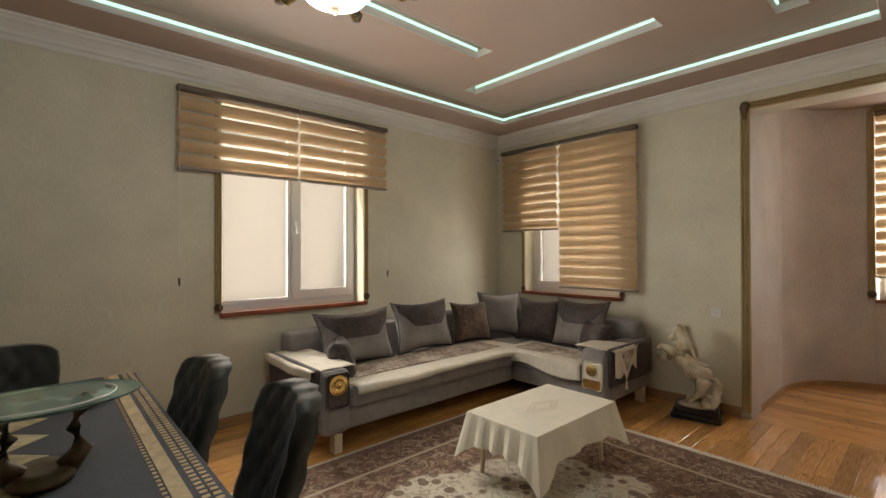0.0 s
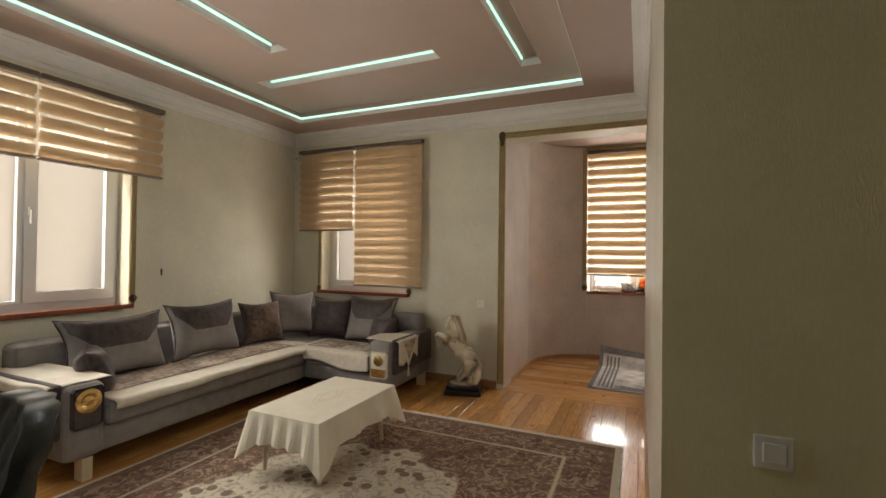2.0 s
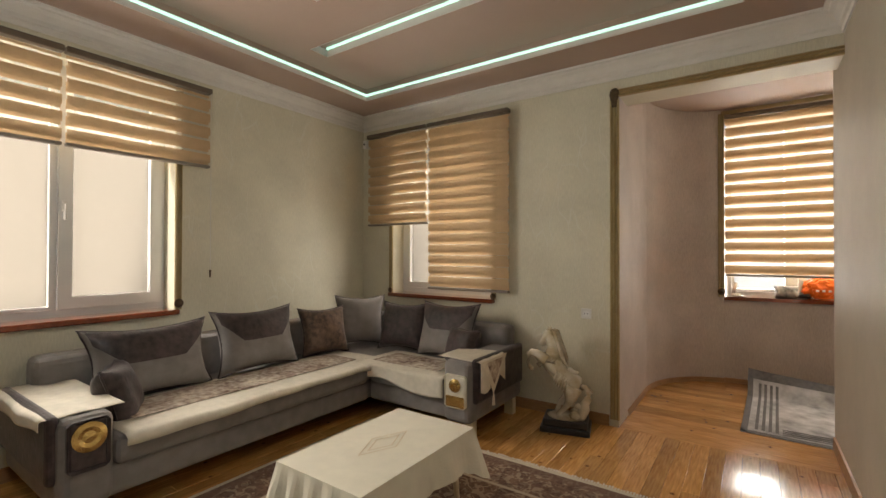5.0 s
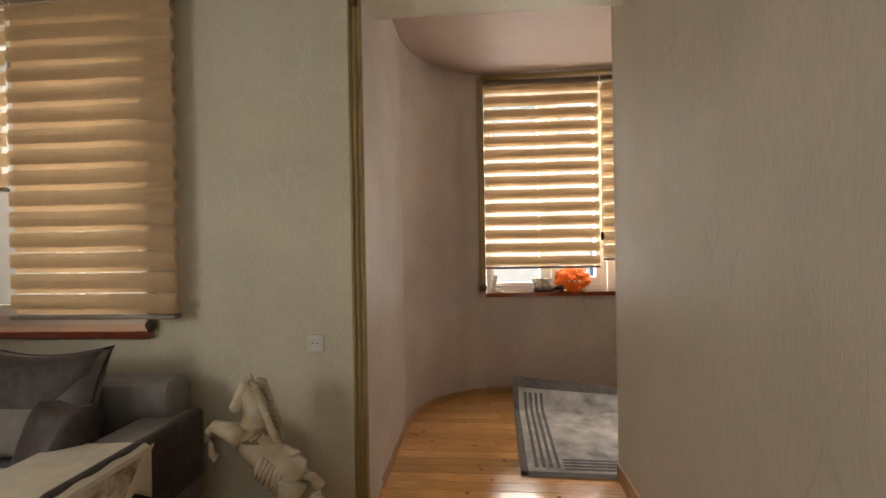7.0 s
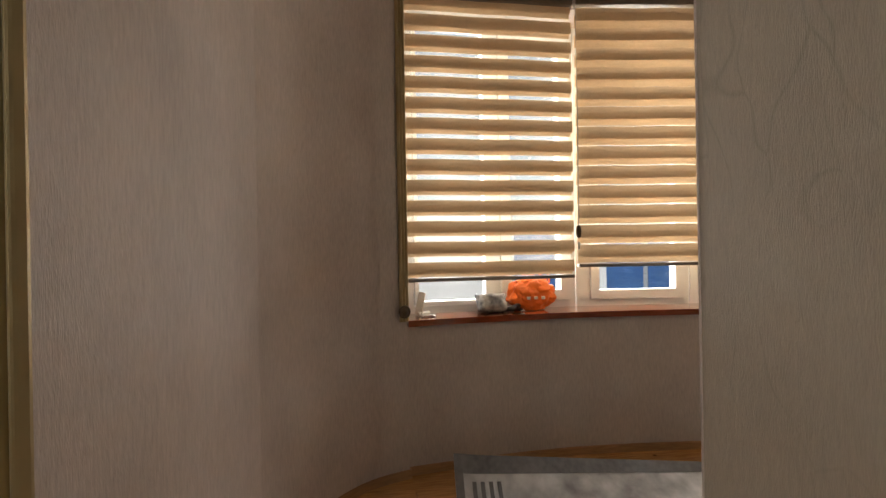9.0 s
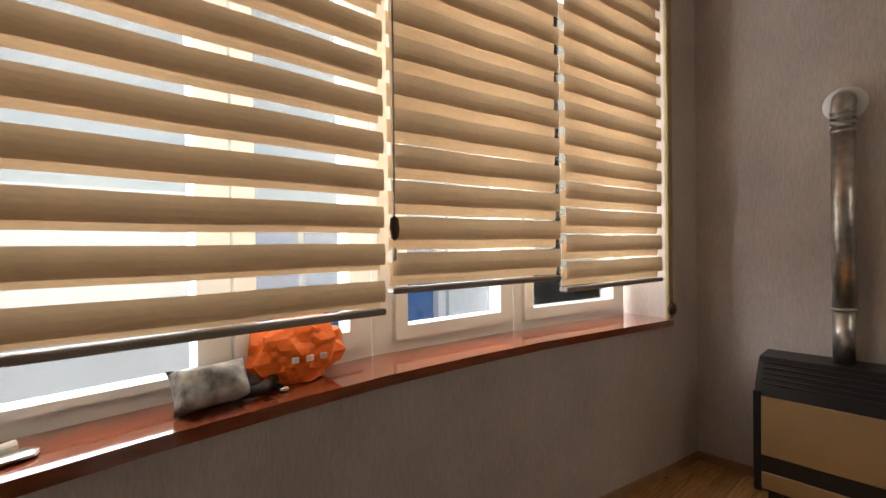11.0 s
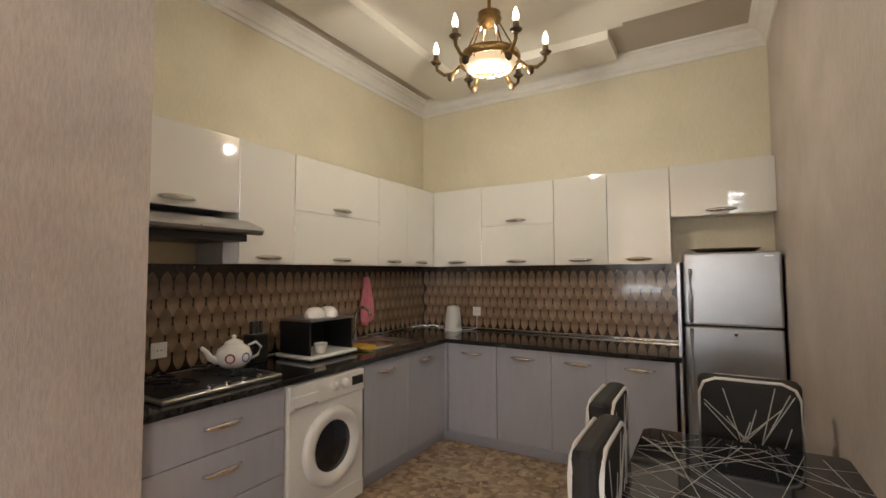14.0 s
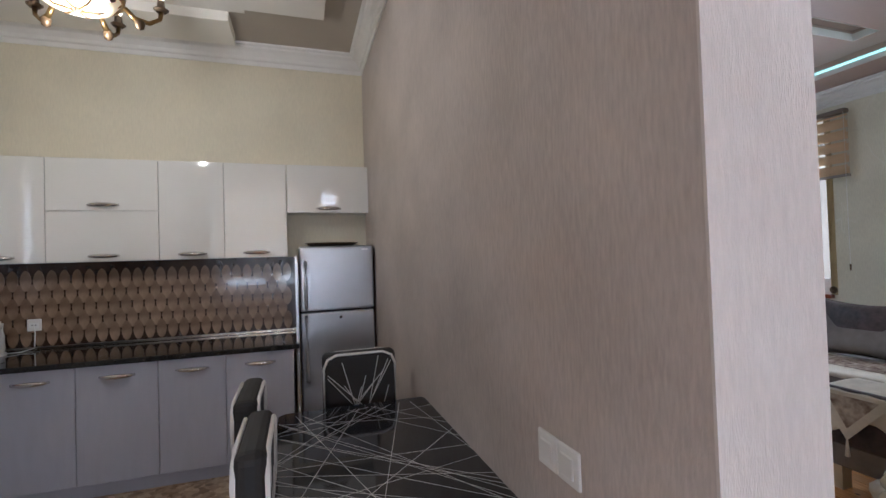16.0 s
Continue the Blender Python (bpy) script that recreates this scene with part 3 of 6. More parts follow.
BAY_PANES = (((3.54, 2.30), (4.74, 2.39), [(0.04, 0.56), (0.64, 1.16)]), ((4.75, 2.39), (5.58, 2.32), [(0.10, 0.79)]), ((5.59, 2.32), (6.50, 2.17), [(0.06, 0.86)]))
for i, (p, q, panes) in enumerate(BAY_PANES):
    L, m = along(p, q)
    window("window_%d" % (i + 3), L, 2.0, panes, "white plastic bay window with clear panes", m @ pose(0, 0, 0.935), False, i == 1, (0.03, 0.075) if i == 0 else (0.065,))
sillp = offset(FRONT, -0.045)
structure("sill_bay", prism(sillp + offset(FRONT, 0.30)[::-1], 0.905, 0.943), M_SILL, "long curved red-brown polished window sill")
for p, q, bot, gap, over in (((3.525, 2.025), (4.60, 2.035), 1.195, 0.034, 0.055), ((4.615, 2.03), (5.495, 1.935), 1.262, 0.010, 0.045), ((5.54, 1.945), (6.44, 1.875), 1.20, 0.010, 0.045)):
    L, m = along(p, q)
    zebra_blind(L, 2.93, bot, 0.126, gap, m, "tan zebra roller blind over the bay window", "bay blinds", overlap=over)
bead = thing("blind_cord", "beaded blind cord with a bronze weight", "cord", pose(4.605, 1.985, 0), "blind cords")
part("cord", tube([(0, 0, 2.93), (0.002, -0.004, 2.2), (0, 0, 1.50)], 0.0035, 6), M_BAR, bead)
part("cord_weight", lathe([(0.001, 1.42), (0.014, 1.43), (0.018, 1.46), (0.014, 1.495), (0.001, 1.505)], 10), M_BRONZE, bead, smooth=True)
part("stopper", lathe([(0.001, 1.35), (0.010, 1.36), (0.006, 1.375), (0.010, 1.39), (0.001, 1.40)], 8), M_WHITEP, bead, smooth=True)
trim_strip("trim", (3.50, 1.985, 0.94), (3.50, 1.985, 2.95), (0.4, -0.92, 0), 0.06)
trim_strip("trim", (6.535, 1.875, 0.94), (6.535, 1.875, 2.95), (-0.15, -0.99, 0), 0.06)
trim_strip("trim", (3.50, 2.0, 2.965), (6.53, 1.86, 2.965), (0, -1, 0), 0.04)
rosette((3.50, 1.965, 1.0), (0.4, -0.92, 0), 1.1)
rosette((6.535, 1.86, 1.0), (-0.15, -0.99, 0), 1.1)
# opening trim
trim_strip("trim", (2.857, 0, 0.06), (2.857, 0, 2.68), (0, -1, 0), 0.075)
trim_strip("trim", (2.88, 0, 2.725), (PX0, 0, 2.725), (0, -1, 0), 0.065)
structure("trim_rosette", lathe([(0.001, -0.11), (0.02, -0.1), (0.034, -0.03), (0.04, 0.0), (0.036, 0.03), (0.02, 0.05), (0.001, 0.052)], 12, m=pose(2.857, -0.012, 2.715) @ Matrix.Diagonal((1, 0.6, 1, 1))),
          M_BRONZE, "carved corner ornament at the opening", True)

# ---- outside ----
M_GROUND = mat("concrete_yard", (0.45, 0.44, 0.42), 0.9, vary=0.2, scale=3)
M_YARD = mat("white_rendered_wall", (0.8, 0.79, 0.76), 0.85, vary=0.08, scale=2)
M_BLUE = mat("blue_gate_paint", (0.05, 0.13, 0.32), 0.5, vary=0.2, scale=4)
# plain glowing sheets, added close behind the frosted panes in place of daylight
M_OUT = glow("glowing_daylight_backdrop", (1.0, 0.95, 0.90), 1.1)
structure("ground", box(-60, 70, -60, 90, -0.6, -0.45), M_GROUND, "grey concrete yard")
structure("backdrop", box(-1.5, -1.45, -5.5, 0.2, -0.4, 5), M_OUT, "glowing sheet added as daylight outside the west window")
structure("backdrop", box(-0.8, 2.4, 1.5, 1.55, -0.4, 5), M_OUT, "glowing sheet added as daylight outside the north window")
structure("yard_wall", box(-4, 5.6, 7.0, 7.2, -0.45, 2.1), M_YARD, "white rendered yard wall")
gate = thing("gate", "blue painted metal yard gate between white posts", "gate", pose(7.3, 7.0, -0.45))
for i in range(4):
    part("gate_panel", box(-1.6 + i * 0.85, -0.85 + i * 0.85, -0.02, 0.02, 0.05, 2.2, 0.01), M_BLUE, gate)
for x in (-1.72, 0.0, 1.85):
    part("gate_post", box(x - 0.09, x + 0.09, -0.09, 0.09, 0, 2.4, 0.01), M_YARD, gate)
structure("yard_wall", box(9.4, 20, 7.0, 7.2, -0.45, 2.1), M_YARD, "white rendered yard wall")

# ---- kitchen ----
M_GREY = mat("grey_cabinet_board", (0.38, 0.38, 0.42), 0.35, vary=0.05, scale=4, stretch=(6, 6, 1))
M_GLOSSW = mat("glossy_white_board", (0.76, 0.74, 0.69), 0.04, vary=0.03, scale=3, coat=1.0, spec=0.8)
M_GRANITE = mat("black_granite", (0.008, 0.008, 0.009), 0.08, vary=0.6, scale=90, color2=(0.03, 0.028, 0.026))
M_STEEL = mat("brushed_steel", (0.50, 0.50, 0.51), 0.3, 1.0, vary=0.1, scale=10, stretch=(1, 1, 30))
M_SILVER = mat("silver_fridge", (0.42, 0.43, 0.45), 0.28, 0.7, vary=0.06, scale=5)
M_DARKG = mat("dark_glass", (0.015, 0.016, 0.02), 0.05, vary=0.1, scale=5)
M_TILEB = mat("brown_wall_tile", (0.032, 0.018, 0.013), 0.22, vary=0.3, scale=20, coat=0.3)
M_TILEL = mat("tan_wall_tile", (0.17, 0.10, 0.06), 0.16, vary=0.5, scale=9, color2=(0.36, 0.25, 0.165), coat=0.5, island=0.12)
CF, UX, UY = 6.905, 7.31, -2.84   # counter front, upper fronts
CY = -2.38


def handle(parent, x, y, z, length, facing, drop=0.0, vertical=False):
    """A curved two-tone bow handle; facing 'x' looks west, 'y' looks north."""
    pts, rad = [], []
    n = 8
    for i in range(n + 1):
        f = i / n - 0.5
        o = 0.026 * (1 - (2 * f) ** 4) + 0.003
        if vertical:
            pts.append((x - o, y, z + f * length) if facing == "x" else (x, y + o, z + f * length))
        else:
            pts.append((x - o, y + f * length, z) if facing == "x" else (x + f * length, y + o, z))
        rad.append(0.008 + 0.008 * (1 - (2 * f) ** 2))
    part("handle", tube(pts, rad, 8), M_CHROME, parent, "chrome bow handle", True)


def cabinet(name, label, x0, x1, y0, y1, z0, z1, facing, doors, material, group, body=None):
    """A carcass with separate fronts. doors: list of (u0, u1, z0, z1, handle_z, handle_u or None)."""
    c = thing(name, label, "cabinet", pose(0, 0, 0), group)
    th = 0.019
    if facing == "x":
        part("body", box(x0 + th + 0.002, x1, y0 + 0.001, y1 - 0.001, z0, z1), body or material, c)
    else:
        part("body", box(x0 + 0.001, x1 - 0.001, y0, y1 - th - 0.002, z0, z1), body or material, c)
    for u0, u1, a, b, hz, hu in doors:
        if facing == "x":
            d = part("door", box(x0, x0 + th, u0 + 0.002, u1 - 0.002, a + 0.002, b - 0.002, 0.0025), material, c)
        else:
            d = part("door", box(u0 + 0.002, u1 - 0.002, y1 - th, y1, a + 0.002, b - 0.002, 0.0025), material, c)
        if hz:
            mid = (u0 + u1) / 2 if hu is None else hu
            if facing == "x":
                handle(d, x0, mid, hz, 0.19, "x")
            else:
                handle(d, mid, y1, hz, 0.19, "y")
    return c


ZT = 0.84  # top of base units
# east run, from the heater wall to the corner
cabinet("drawer_unit", "grey kitchen drawer unit with three drawers", CF, KX, -0.68, 0.035, 0.1, ZT, "x",
        [(-0.68, 0.035, 0.62, ZT, 0.74, None), (-0.68, 0.035, 0.38, 0.62, 0.53, None), (-0.68, 0.035, 0.1, 0.38, 0.30, None)], M_GREY, "kitchen base units")
cabinet("sink_cabinet", "grey sink base cabinet with two doors", CF, KX, CY + 0.01, -1.32, 0.1, ZT, "x",
        [(-1.82, -1.32, 0.1, ZT, 0.76, -1.55), (CY + 0.03, -1.82, 0.1, ZT, 0.76, -2.05)], M_GREY, "kitchen base units")
structure("corner_filler", box(6.881, CF + 0.019, CY - 0.02, CY + 0.028, 0.1, ZT), M_GREY, "grey corner post between the base units")
# south run
for x0, x1 in ((6.43, 6.88), (5.98, 6.43), (5.58, 5.98), (5.14, 5.58)):
    cabinet("base_cabinet", "grey kitchen base cabinet with one door", x0, x1, KY, CY, 0.1, ZT, "y", [(x0, x1, 0.1, ZT, 0.765, None)], M_GREY, "kitchen base units")
structure("kitchen_plinth_east", box(CF + 0.06, CF + 0.08, CY - 0.06, 0.035, 0.0, 0.1), M_GREY, "grey plinth under the kitchen units")
structure("kitchen_plinth_south", box(5.14, CF + 0.06, CY - 0.08, CY - 0.06, 0.0, 0.1), M_GREY, "grey plinth under the kitchen units")
wt = thing("worktop", "polished black stone worktop round the corner", "worktop")
part("east_slab", box(CF - 0.025, KX, KY, 0.035, ZT, ZT + 0.035, 0.004), M_GRANITE, wt)
part("south_slab", box(5.1, CF - 0.0255, KY, CY + 0.025, ZT, ZT + 0.035, 0.004), M_GRANITE, wt)
# wall units
ZU0, ZU1 = 1.50, 2.25
cabinet("hood_cabinet", "short glossy white wall cabinet over the hood", UX, KX, -0.665, 0.035, 1.80, ZU1, "x", [(-0.665, 0.035, 1.80, ZU1, 1.84, -0.3)], M_GLOSSW, "kitchen wall units")
cabinet("wall_cabinet", "narrow glossy white wall cabinet", UX, KX, -1.083, -0.667, ZU0, ZU1, "x", [(-1.083, -0.667, ZU0, ZU1, 1.54, None)], M_GLOSSW, "kitchen wall units")
cabinet("wall_cabinet", "glossy white wall cabinet with two lift-up doors", UX, KX, -1.97, -1.085, ZU0, ZU1, "x",
        [(-1.97, -1.085, ZU0, 1.865, 1.54, None), (-1.97, -1.085, 1.868, ZU1, 1.91, None)], M_GLOSSW, "kitchen wall units")
cabinet("corner_wall_cabinet", "glossy white corner wall cabinet with two doors", UX, KX, KY, -1.972, ZU0, ZU1, "x",
        [(-2.38, -1.972, ZU0, ZU1, 1.54, None), (UY, -2.38, ZU0, ZU1, 1.54, None)], M_GLOSSW, "kitchen wall units")
for x0, x1, two in ((6.776, UX, False), (6.08, 6.776, True), (5.635, 6.08, False), (5.174, 5.635, False)):
    doors = [(x0, x1, ZU0, 1.865, 1.54, None), (x0, x1, 1.868, ZU1, 1.91, None)] if two else [(x0, x1, ZU0, ZU1, 1.54, None)]
    cabinet("wall_cabinet", "glossy white wall cabinet with two lift-up doors" if two else "glossy white wall cabinet with one door", x0, x1, KY, UY, ZU0, ZU1, "y", doors, M_GLOSSW, "kitchen wall units")
cabinet("fridge_cabinet", "glossy white cabinet over the fridge", 4.512, 5.172, KY, UY, 1.855, ZU1, "y", [(4.512, 5.172, 1.855, ZU1, 1.89, None)], M_GLOSSW, "kitchen wall units")
tagged(link("end_panel", box(5.10, 5.118, KY, -2.42, 0.0, 1.5), M_STEEL), "narrow metal-edged panel beside the fridge", "panel")


# washing machine
def washing_machine(m):
    w = thing("washing_machine", "white front-loading washing machine under the worktop", "washing machine", m)
    part("body", box(0, 0.56, -0.305, 0.305, 0.02, 0.83, 0.012, seg=2), M_WHITEP, w)
    part("control_panel", box(-0.012, 0.002, -0.300, 0.300, 0.69, 0.825, 0.005), M_WHITEP, w)
    part("detergent_drawer", box(-0.018, -0.01, 0.10, 0.285, 0.70, 0.765, 0.003), M_WHITEP, w)
    part("drawer_grip", box(-0.022, -0.018, 0.11, 0.275, 0.70, 0.712), M_GREY, w)
    part("display", box(-0.016, -0.011, -0.285, -0.185, 0.735, 0.79, 0.002), M_BLACK, w)
    for y in (-0.03, -0.12):
        part("knob", lathe([(0.001, 0.03), (0.02, 0.028), (0.027, 0.02), (0.03, 0)], 18, m=pose(-0.01, y, 0.765, 0, -90, 0)), M_WHITEP, w, smooth=True)
    ring = lathe([(0.225, 0), (0.225, 0.02), (0.21, 0.04), (0.18, 0.045), (0.155, 0.03), (0.145, 0.01)], 40, m=pose(0, -0.02, 0.42, 0, -90, 0))
    d = part("door_ring", ring, M_WHITEP, w, smooth=True)
    part("door_glass", lathe([(0.15, 0.012), (0.12, 0.02), (0.07, 0.035), (0.001, 0.04)], 32, m=pose(0, -0.02, 0.42, 0, -90, 0)), M_DARKG, d, "dark domed glass", True)
    part("door_latch", box(-0.045, -0.02, -0.225, -0.2, 0.38, 0.46, 0.006), M_WHITEP, d)
    part("kick_plate", box(-0.006, 0.002, -0.30, 0.30, 0.03, 0.13, 0.003), M_WHITEP, w)
    for x in (0.06, 0.5):
        for y in (-0.25, 0.25):
            part("foot", cyl(0.02, 0.02, (x, y, 0), (x, y, 0.03), 10), M_BLACK, w)
    return w


washing_machine(pose(6.895, -0.995, 0))


def fridge():
    f = thing("fridge", "silver two-door fridge freezer beside the wall", "fridge", pose(4.81, -2.86, 0))
    part("body", box(-0.28, 0.28, -0.18, 0.235, 0.03, 1.57, 0.01), M_DARKG, f, "dark grey fridge body")
    part("freezer_door", box(-0.28, 0.28, 0.24, 0.30, 1.075, 1.57, 0.016, seg=3), M_SILVER, f)
    part("fridge_door", box(-0.28, 0.28, 0.24, 0.30, 0.06, 1.065, 0.016, seg=3), M_SILVER, f)
    for z0, z1 in ((1.10, 1.45), (0.55, 1.04)):
        part("handle", tube([(0.235, 0.30, z0), (0.235, 0.335, z0 + 0.03), (0.235, 0.34, (z0 + z1) / 2), (0.235, 0.335, z1 - 0.03), (0.235, 0.30, z1)], 0.013, 8), M_SILVER, f, "long silver handle", True)
    part("badge", box(-0.24, -0.19, 0.30, 0.302, 1.535, 1.545), M_WHITEP, f)
    part("lock", cyl(0.01, 0.01, (-0.02, 0.298, 1.02), (-0.02, 0.304, 1.02), 12), M_CHROME, f)
    for x in (-0.24, 0.24):
        for y in (-0.15, 0.2):
            part("foot", cyl(0.018, 0.018, (x, y, 0), (x, y, 0.032), 10), M_BLACK, f)


fridge()


def hood():
    h = thing("cooker_hood", "brushed steel cooker hood under the wall cabinet", "cooker hood")
    bm = bmesh.new()
    prof = [(7.56, 1.70), (7.10, 1.655), (7.075, 1.665), (7.07, 1.68), (7.10, 1.70), (7.22, 1.745), (7.56, 1.80)]
    a = [bm.verts.new((x, -0.66, z)) for x, z in prof]
    b = [bm.verts.new((x, 0.03, z)) for x, z in prof]
    for i in range(len(prof)):
        j = (i + 1) % len(prof)
        bm.faces.new((a[i], a[j], b[j], b[i]))
    bm.faces.new(a)
    bm.faces.new(b[::-1])
    bmesh.ops.recalc_face_normals(bm, faces=bm.faces)
    part("canopy", bm, M_STEEL, h)
    part("filter", box(7.14, 7.54, -0.60, 0.0, 1.62, 1.66), M_BLACK, h, "dark grease filter")
    part("lower_body", box(7.3, 7.565, -0.655, -0.56, 1.50, 1.66), M_GREY, h, "grey side of the hood recess")
    part("lamp_button", cyl(0.008, 0.008, (7.085, -0.3, 1.68), (7.075, -0.3, 1.682), 8), M_CHROME, h)


hood()

# splashback: pointed ovals in two tones on brown tiles


def splashback(name, length, m, label, closest):
    s = tagged(thing(name, label, "splashback", m), kind="structure")
    part("backing", box(0, length, 0.0, 0.006, 0.885, 1.50), M_TILEB, s)
    bm = bmesh.new()
    n = 16
    for i in range(n):
        t = 2 * math.pi * i / n
        c, q = math.cos(t), math.sin(t)
        bm.verts.new((0.035 * c * (0.6 + 0.4 * abs(c)), -0.003, 0.077 * q))
    vs = bm.verts[:]
    f = bm.faces.new(vs)
    r = bmesh.ops.extrude_face_region(bm, geom=[f])
    for v in r["geom"]:
        if isinstance(v, bmesh.types.BMVert):
            v.co.y = 0.004
    bmesh.ops.recalc_face_normals(bm, faces=bm.faces)
    me = mesh_of(bm, M_TILEL, "oval")
    row = 0
    z = 0.972
    while z < 1.44:
        x = 0.04 + (0.039 if row % 2 else 0)
        while x < length - 0.036:
            shared("tile", me, (x, 0.0012 * (row % 2), z), s)
            x += 0.078
        row += 1
        z += 0.101
    return s


splashback("splashback_south", 2.45, pose(KX - 0.002, KY + 0.008, 0, 0, 0, 180), "brown splashback tiles with pale pointed ovals", None)
splashback("splashback_east", 3.08, pose(KX - 0.008, 0.035, 0, 0, 0, -90), "brown splashback tiles with pale pointed ovals", None)

# ---- soft things ----
M_SOFA = mat("grey_velvet", (0.235, 0.215, 0.205), 0.85, vary=0.2, scale=12, bump=0.15, bscale=220, sheen=0.08)
M_SOFAD = mat("dark_damask", (0.030, 0.020, 0.022), 0.42, vary=0.5, scale=24, color2=(0.085, 0.058, 0.058), detail=4, sheen=0.08, bump=0.3, bscale=40)
M_DAMASK = mat("gold_damask", (0.035, 0.022, 0.022), 0.38, vary=0.5, scale=26, color2=(0.22, 0.14, 0.10), detail=4, sheen=0.08, bump=0.3, bscale=40)
M_COVER = mat("cream_tapestry_cover", (0.68, 0.63, 0.53), 0.9, vary=0.1, scale=20, bump=0.2, bscale=200)
M_FLORAL = mat("floral_tapestry", (0.20, 0.10, 0.075), 0.9, vary=0.4, scale=24, color2=(0.66, 0.58, 0.47), detail=2)
M_CREAMW = mat("cream_lacquer", (0.66, 0.55, 0.38), 0.35, vary=0.1, scale=10)
M_CLOTH = mat("cream_tablecloth", (0.73, 0.68, 0.55), 0.75, vary=0.06, scale=14, bump=0.1, bscale=150, sheen=0.2)
M_GOLDP = mat("polished_gold", (0.75, 0.52, 0.20), 0.22, 0.9, vary=0.2, scale=30)
M_HORSE = mat("ivory_gold_figure", (0.66, 0.52, 0.30), 0.25, vary=0.3, scale=9, color2=(0.84, 0.80, 0.70), coat=0.5, bump=0.3, bscale=45)
M_BRASS = mat("antique_brass", (0.28, 0.18, 0.07), 0.3, 0.9, vary=0.3, scale=25)


def cushion(bm, w, h, d, m, pinch=0.17, n=16):
    """A stuffed pillow, w wide (x), h high (z), d deep (y), with drawn-out corners."""
    rows = {}
    for side in (1, -1):
        for i in range(n + 1):
            for j in range(n + 1):
                u, v = -1 + 2 * i / n, -1 + 2 * j / n
                edge = i in (0, n) or j in (0, n)
                if side == -1 and edge:
                    rows[(side, i, j)] = rows[(1, i, j)]
                    continue
                k = 1 - pinch * (1 - v * v) * abs(u) ** 3
                q = 1 - pinch * (1 - u * u) * abs(v) ** 3
                fat = ((1 - u ** 4) * (1 - v ** 4)) ** 0.55
                wob = 1 + 0.06 * math.sin(5 * u + 3 * v)
                rows[(side, i, j)] = bm.verts.new(m @ Vector((u * w / 2 * k, side * d / 2 * fat * wob, v * h / 2 * q)))
    for side in (1, -1):
        for i in range(n):
            for j in range(n):
                f = [rows[(side, i, j)], rows[(side, i + 1, j)], rows[(side, i + 1, j + 1)], rows[(side, i, j + 1)]]
                bm.faces.new(f if side == -1 else f[::-1])
    return bm


def softbox(x0, x1, y0, y1, z0, z1, r=0.03):
    return box(x0, x1, y0, y1, z0, z1, r, seg=3)


def scatter_cushion(m, w, h, kind, label):
    d = 0.2
    c = thing("cushion", label, "cushion", m, "sofa cushions")
    base = cushion(bmesh.new(), w, h, d, Matrix(), 0.17)
    part("cover", base, {"two": M_SOFA, "dark": M_SOFAD, "gold": M_DAMASK, "grey": M_SOFA}[kind], c, smooth=True)
    rim = []
    for k in range(49):
        f, e = (k % 12) / 6 - 1, k // 12 % 4
        p = 1 - 0.17 * (1 - f * f)
        u, v = ((f, -p), (p, f), (-f, p), (-p, -f))[e]
        rim.append((u * w / 2, 0, v * h / 2))
    part("piping", tube(rim, 0.006, 6), M_SOFAD, c, "dark piping", True)
    if kind == "two":
        # dark damask panel over the upper half, notched at the middle
        bm = bmesh.new()
        n = 16
        rows = []
        for i in range(n + 1):
            u = -0.93 + 1.86 * i / n
            lo = -0.05 + 0.62 * max(0, abs(u) - 0.45) / 0.5
            col = []
            for j in range(9):
                v = lo + (0.93 - lo) * j / 8
                fat = ((1 - u ** 4) * (1 - v ** 4)) ** 0.55
                wob = 1 + 0.06 * math.sin(5 * u + 3 * v)
                k = 1 - 0.17 * (1 - v * v) * abs(u) ** 3
                q = 1 - 0.17 * (1 - u * u) * abs(v) ** 3
                col.append(bm.verts.new((u * w / 2 * k, -d / 2 * fat * wob - 0.006, v * h / 2 * q)))
            rows.append(col)
        for a, b in zip(rows, rows[1:]):
            for j in range(8):
                bm.faces.new((a[j], b[j], b[j + 1], a[j + 1]))
        part("top_panel", bm, M_SOFAD, c, "dark damask upper panel", True)
    return c


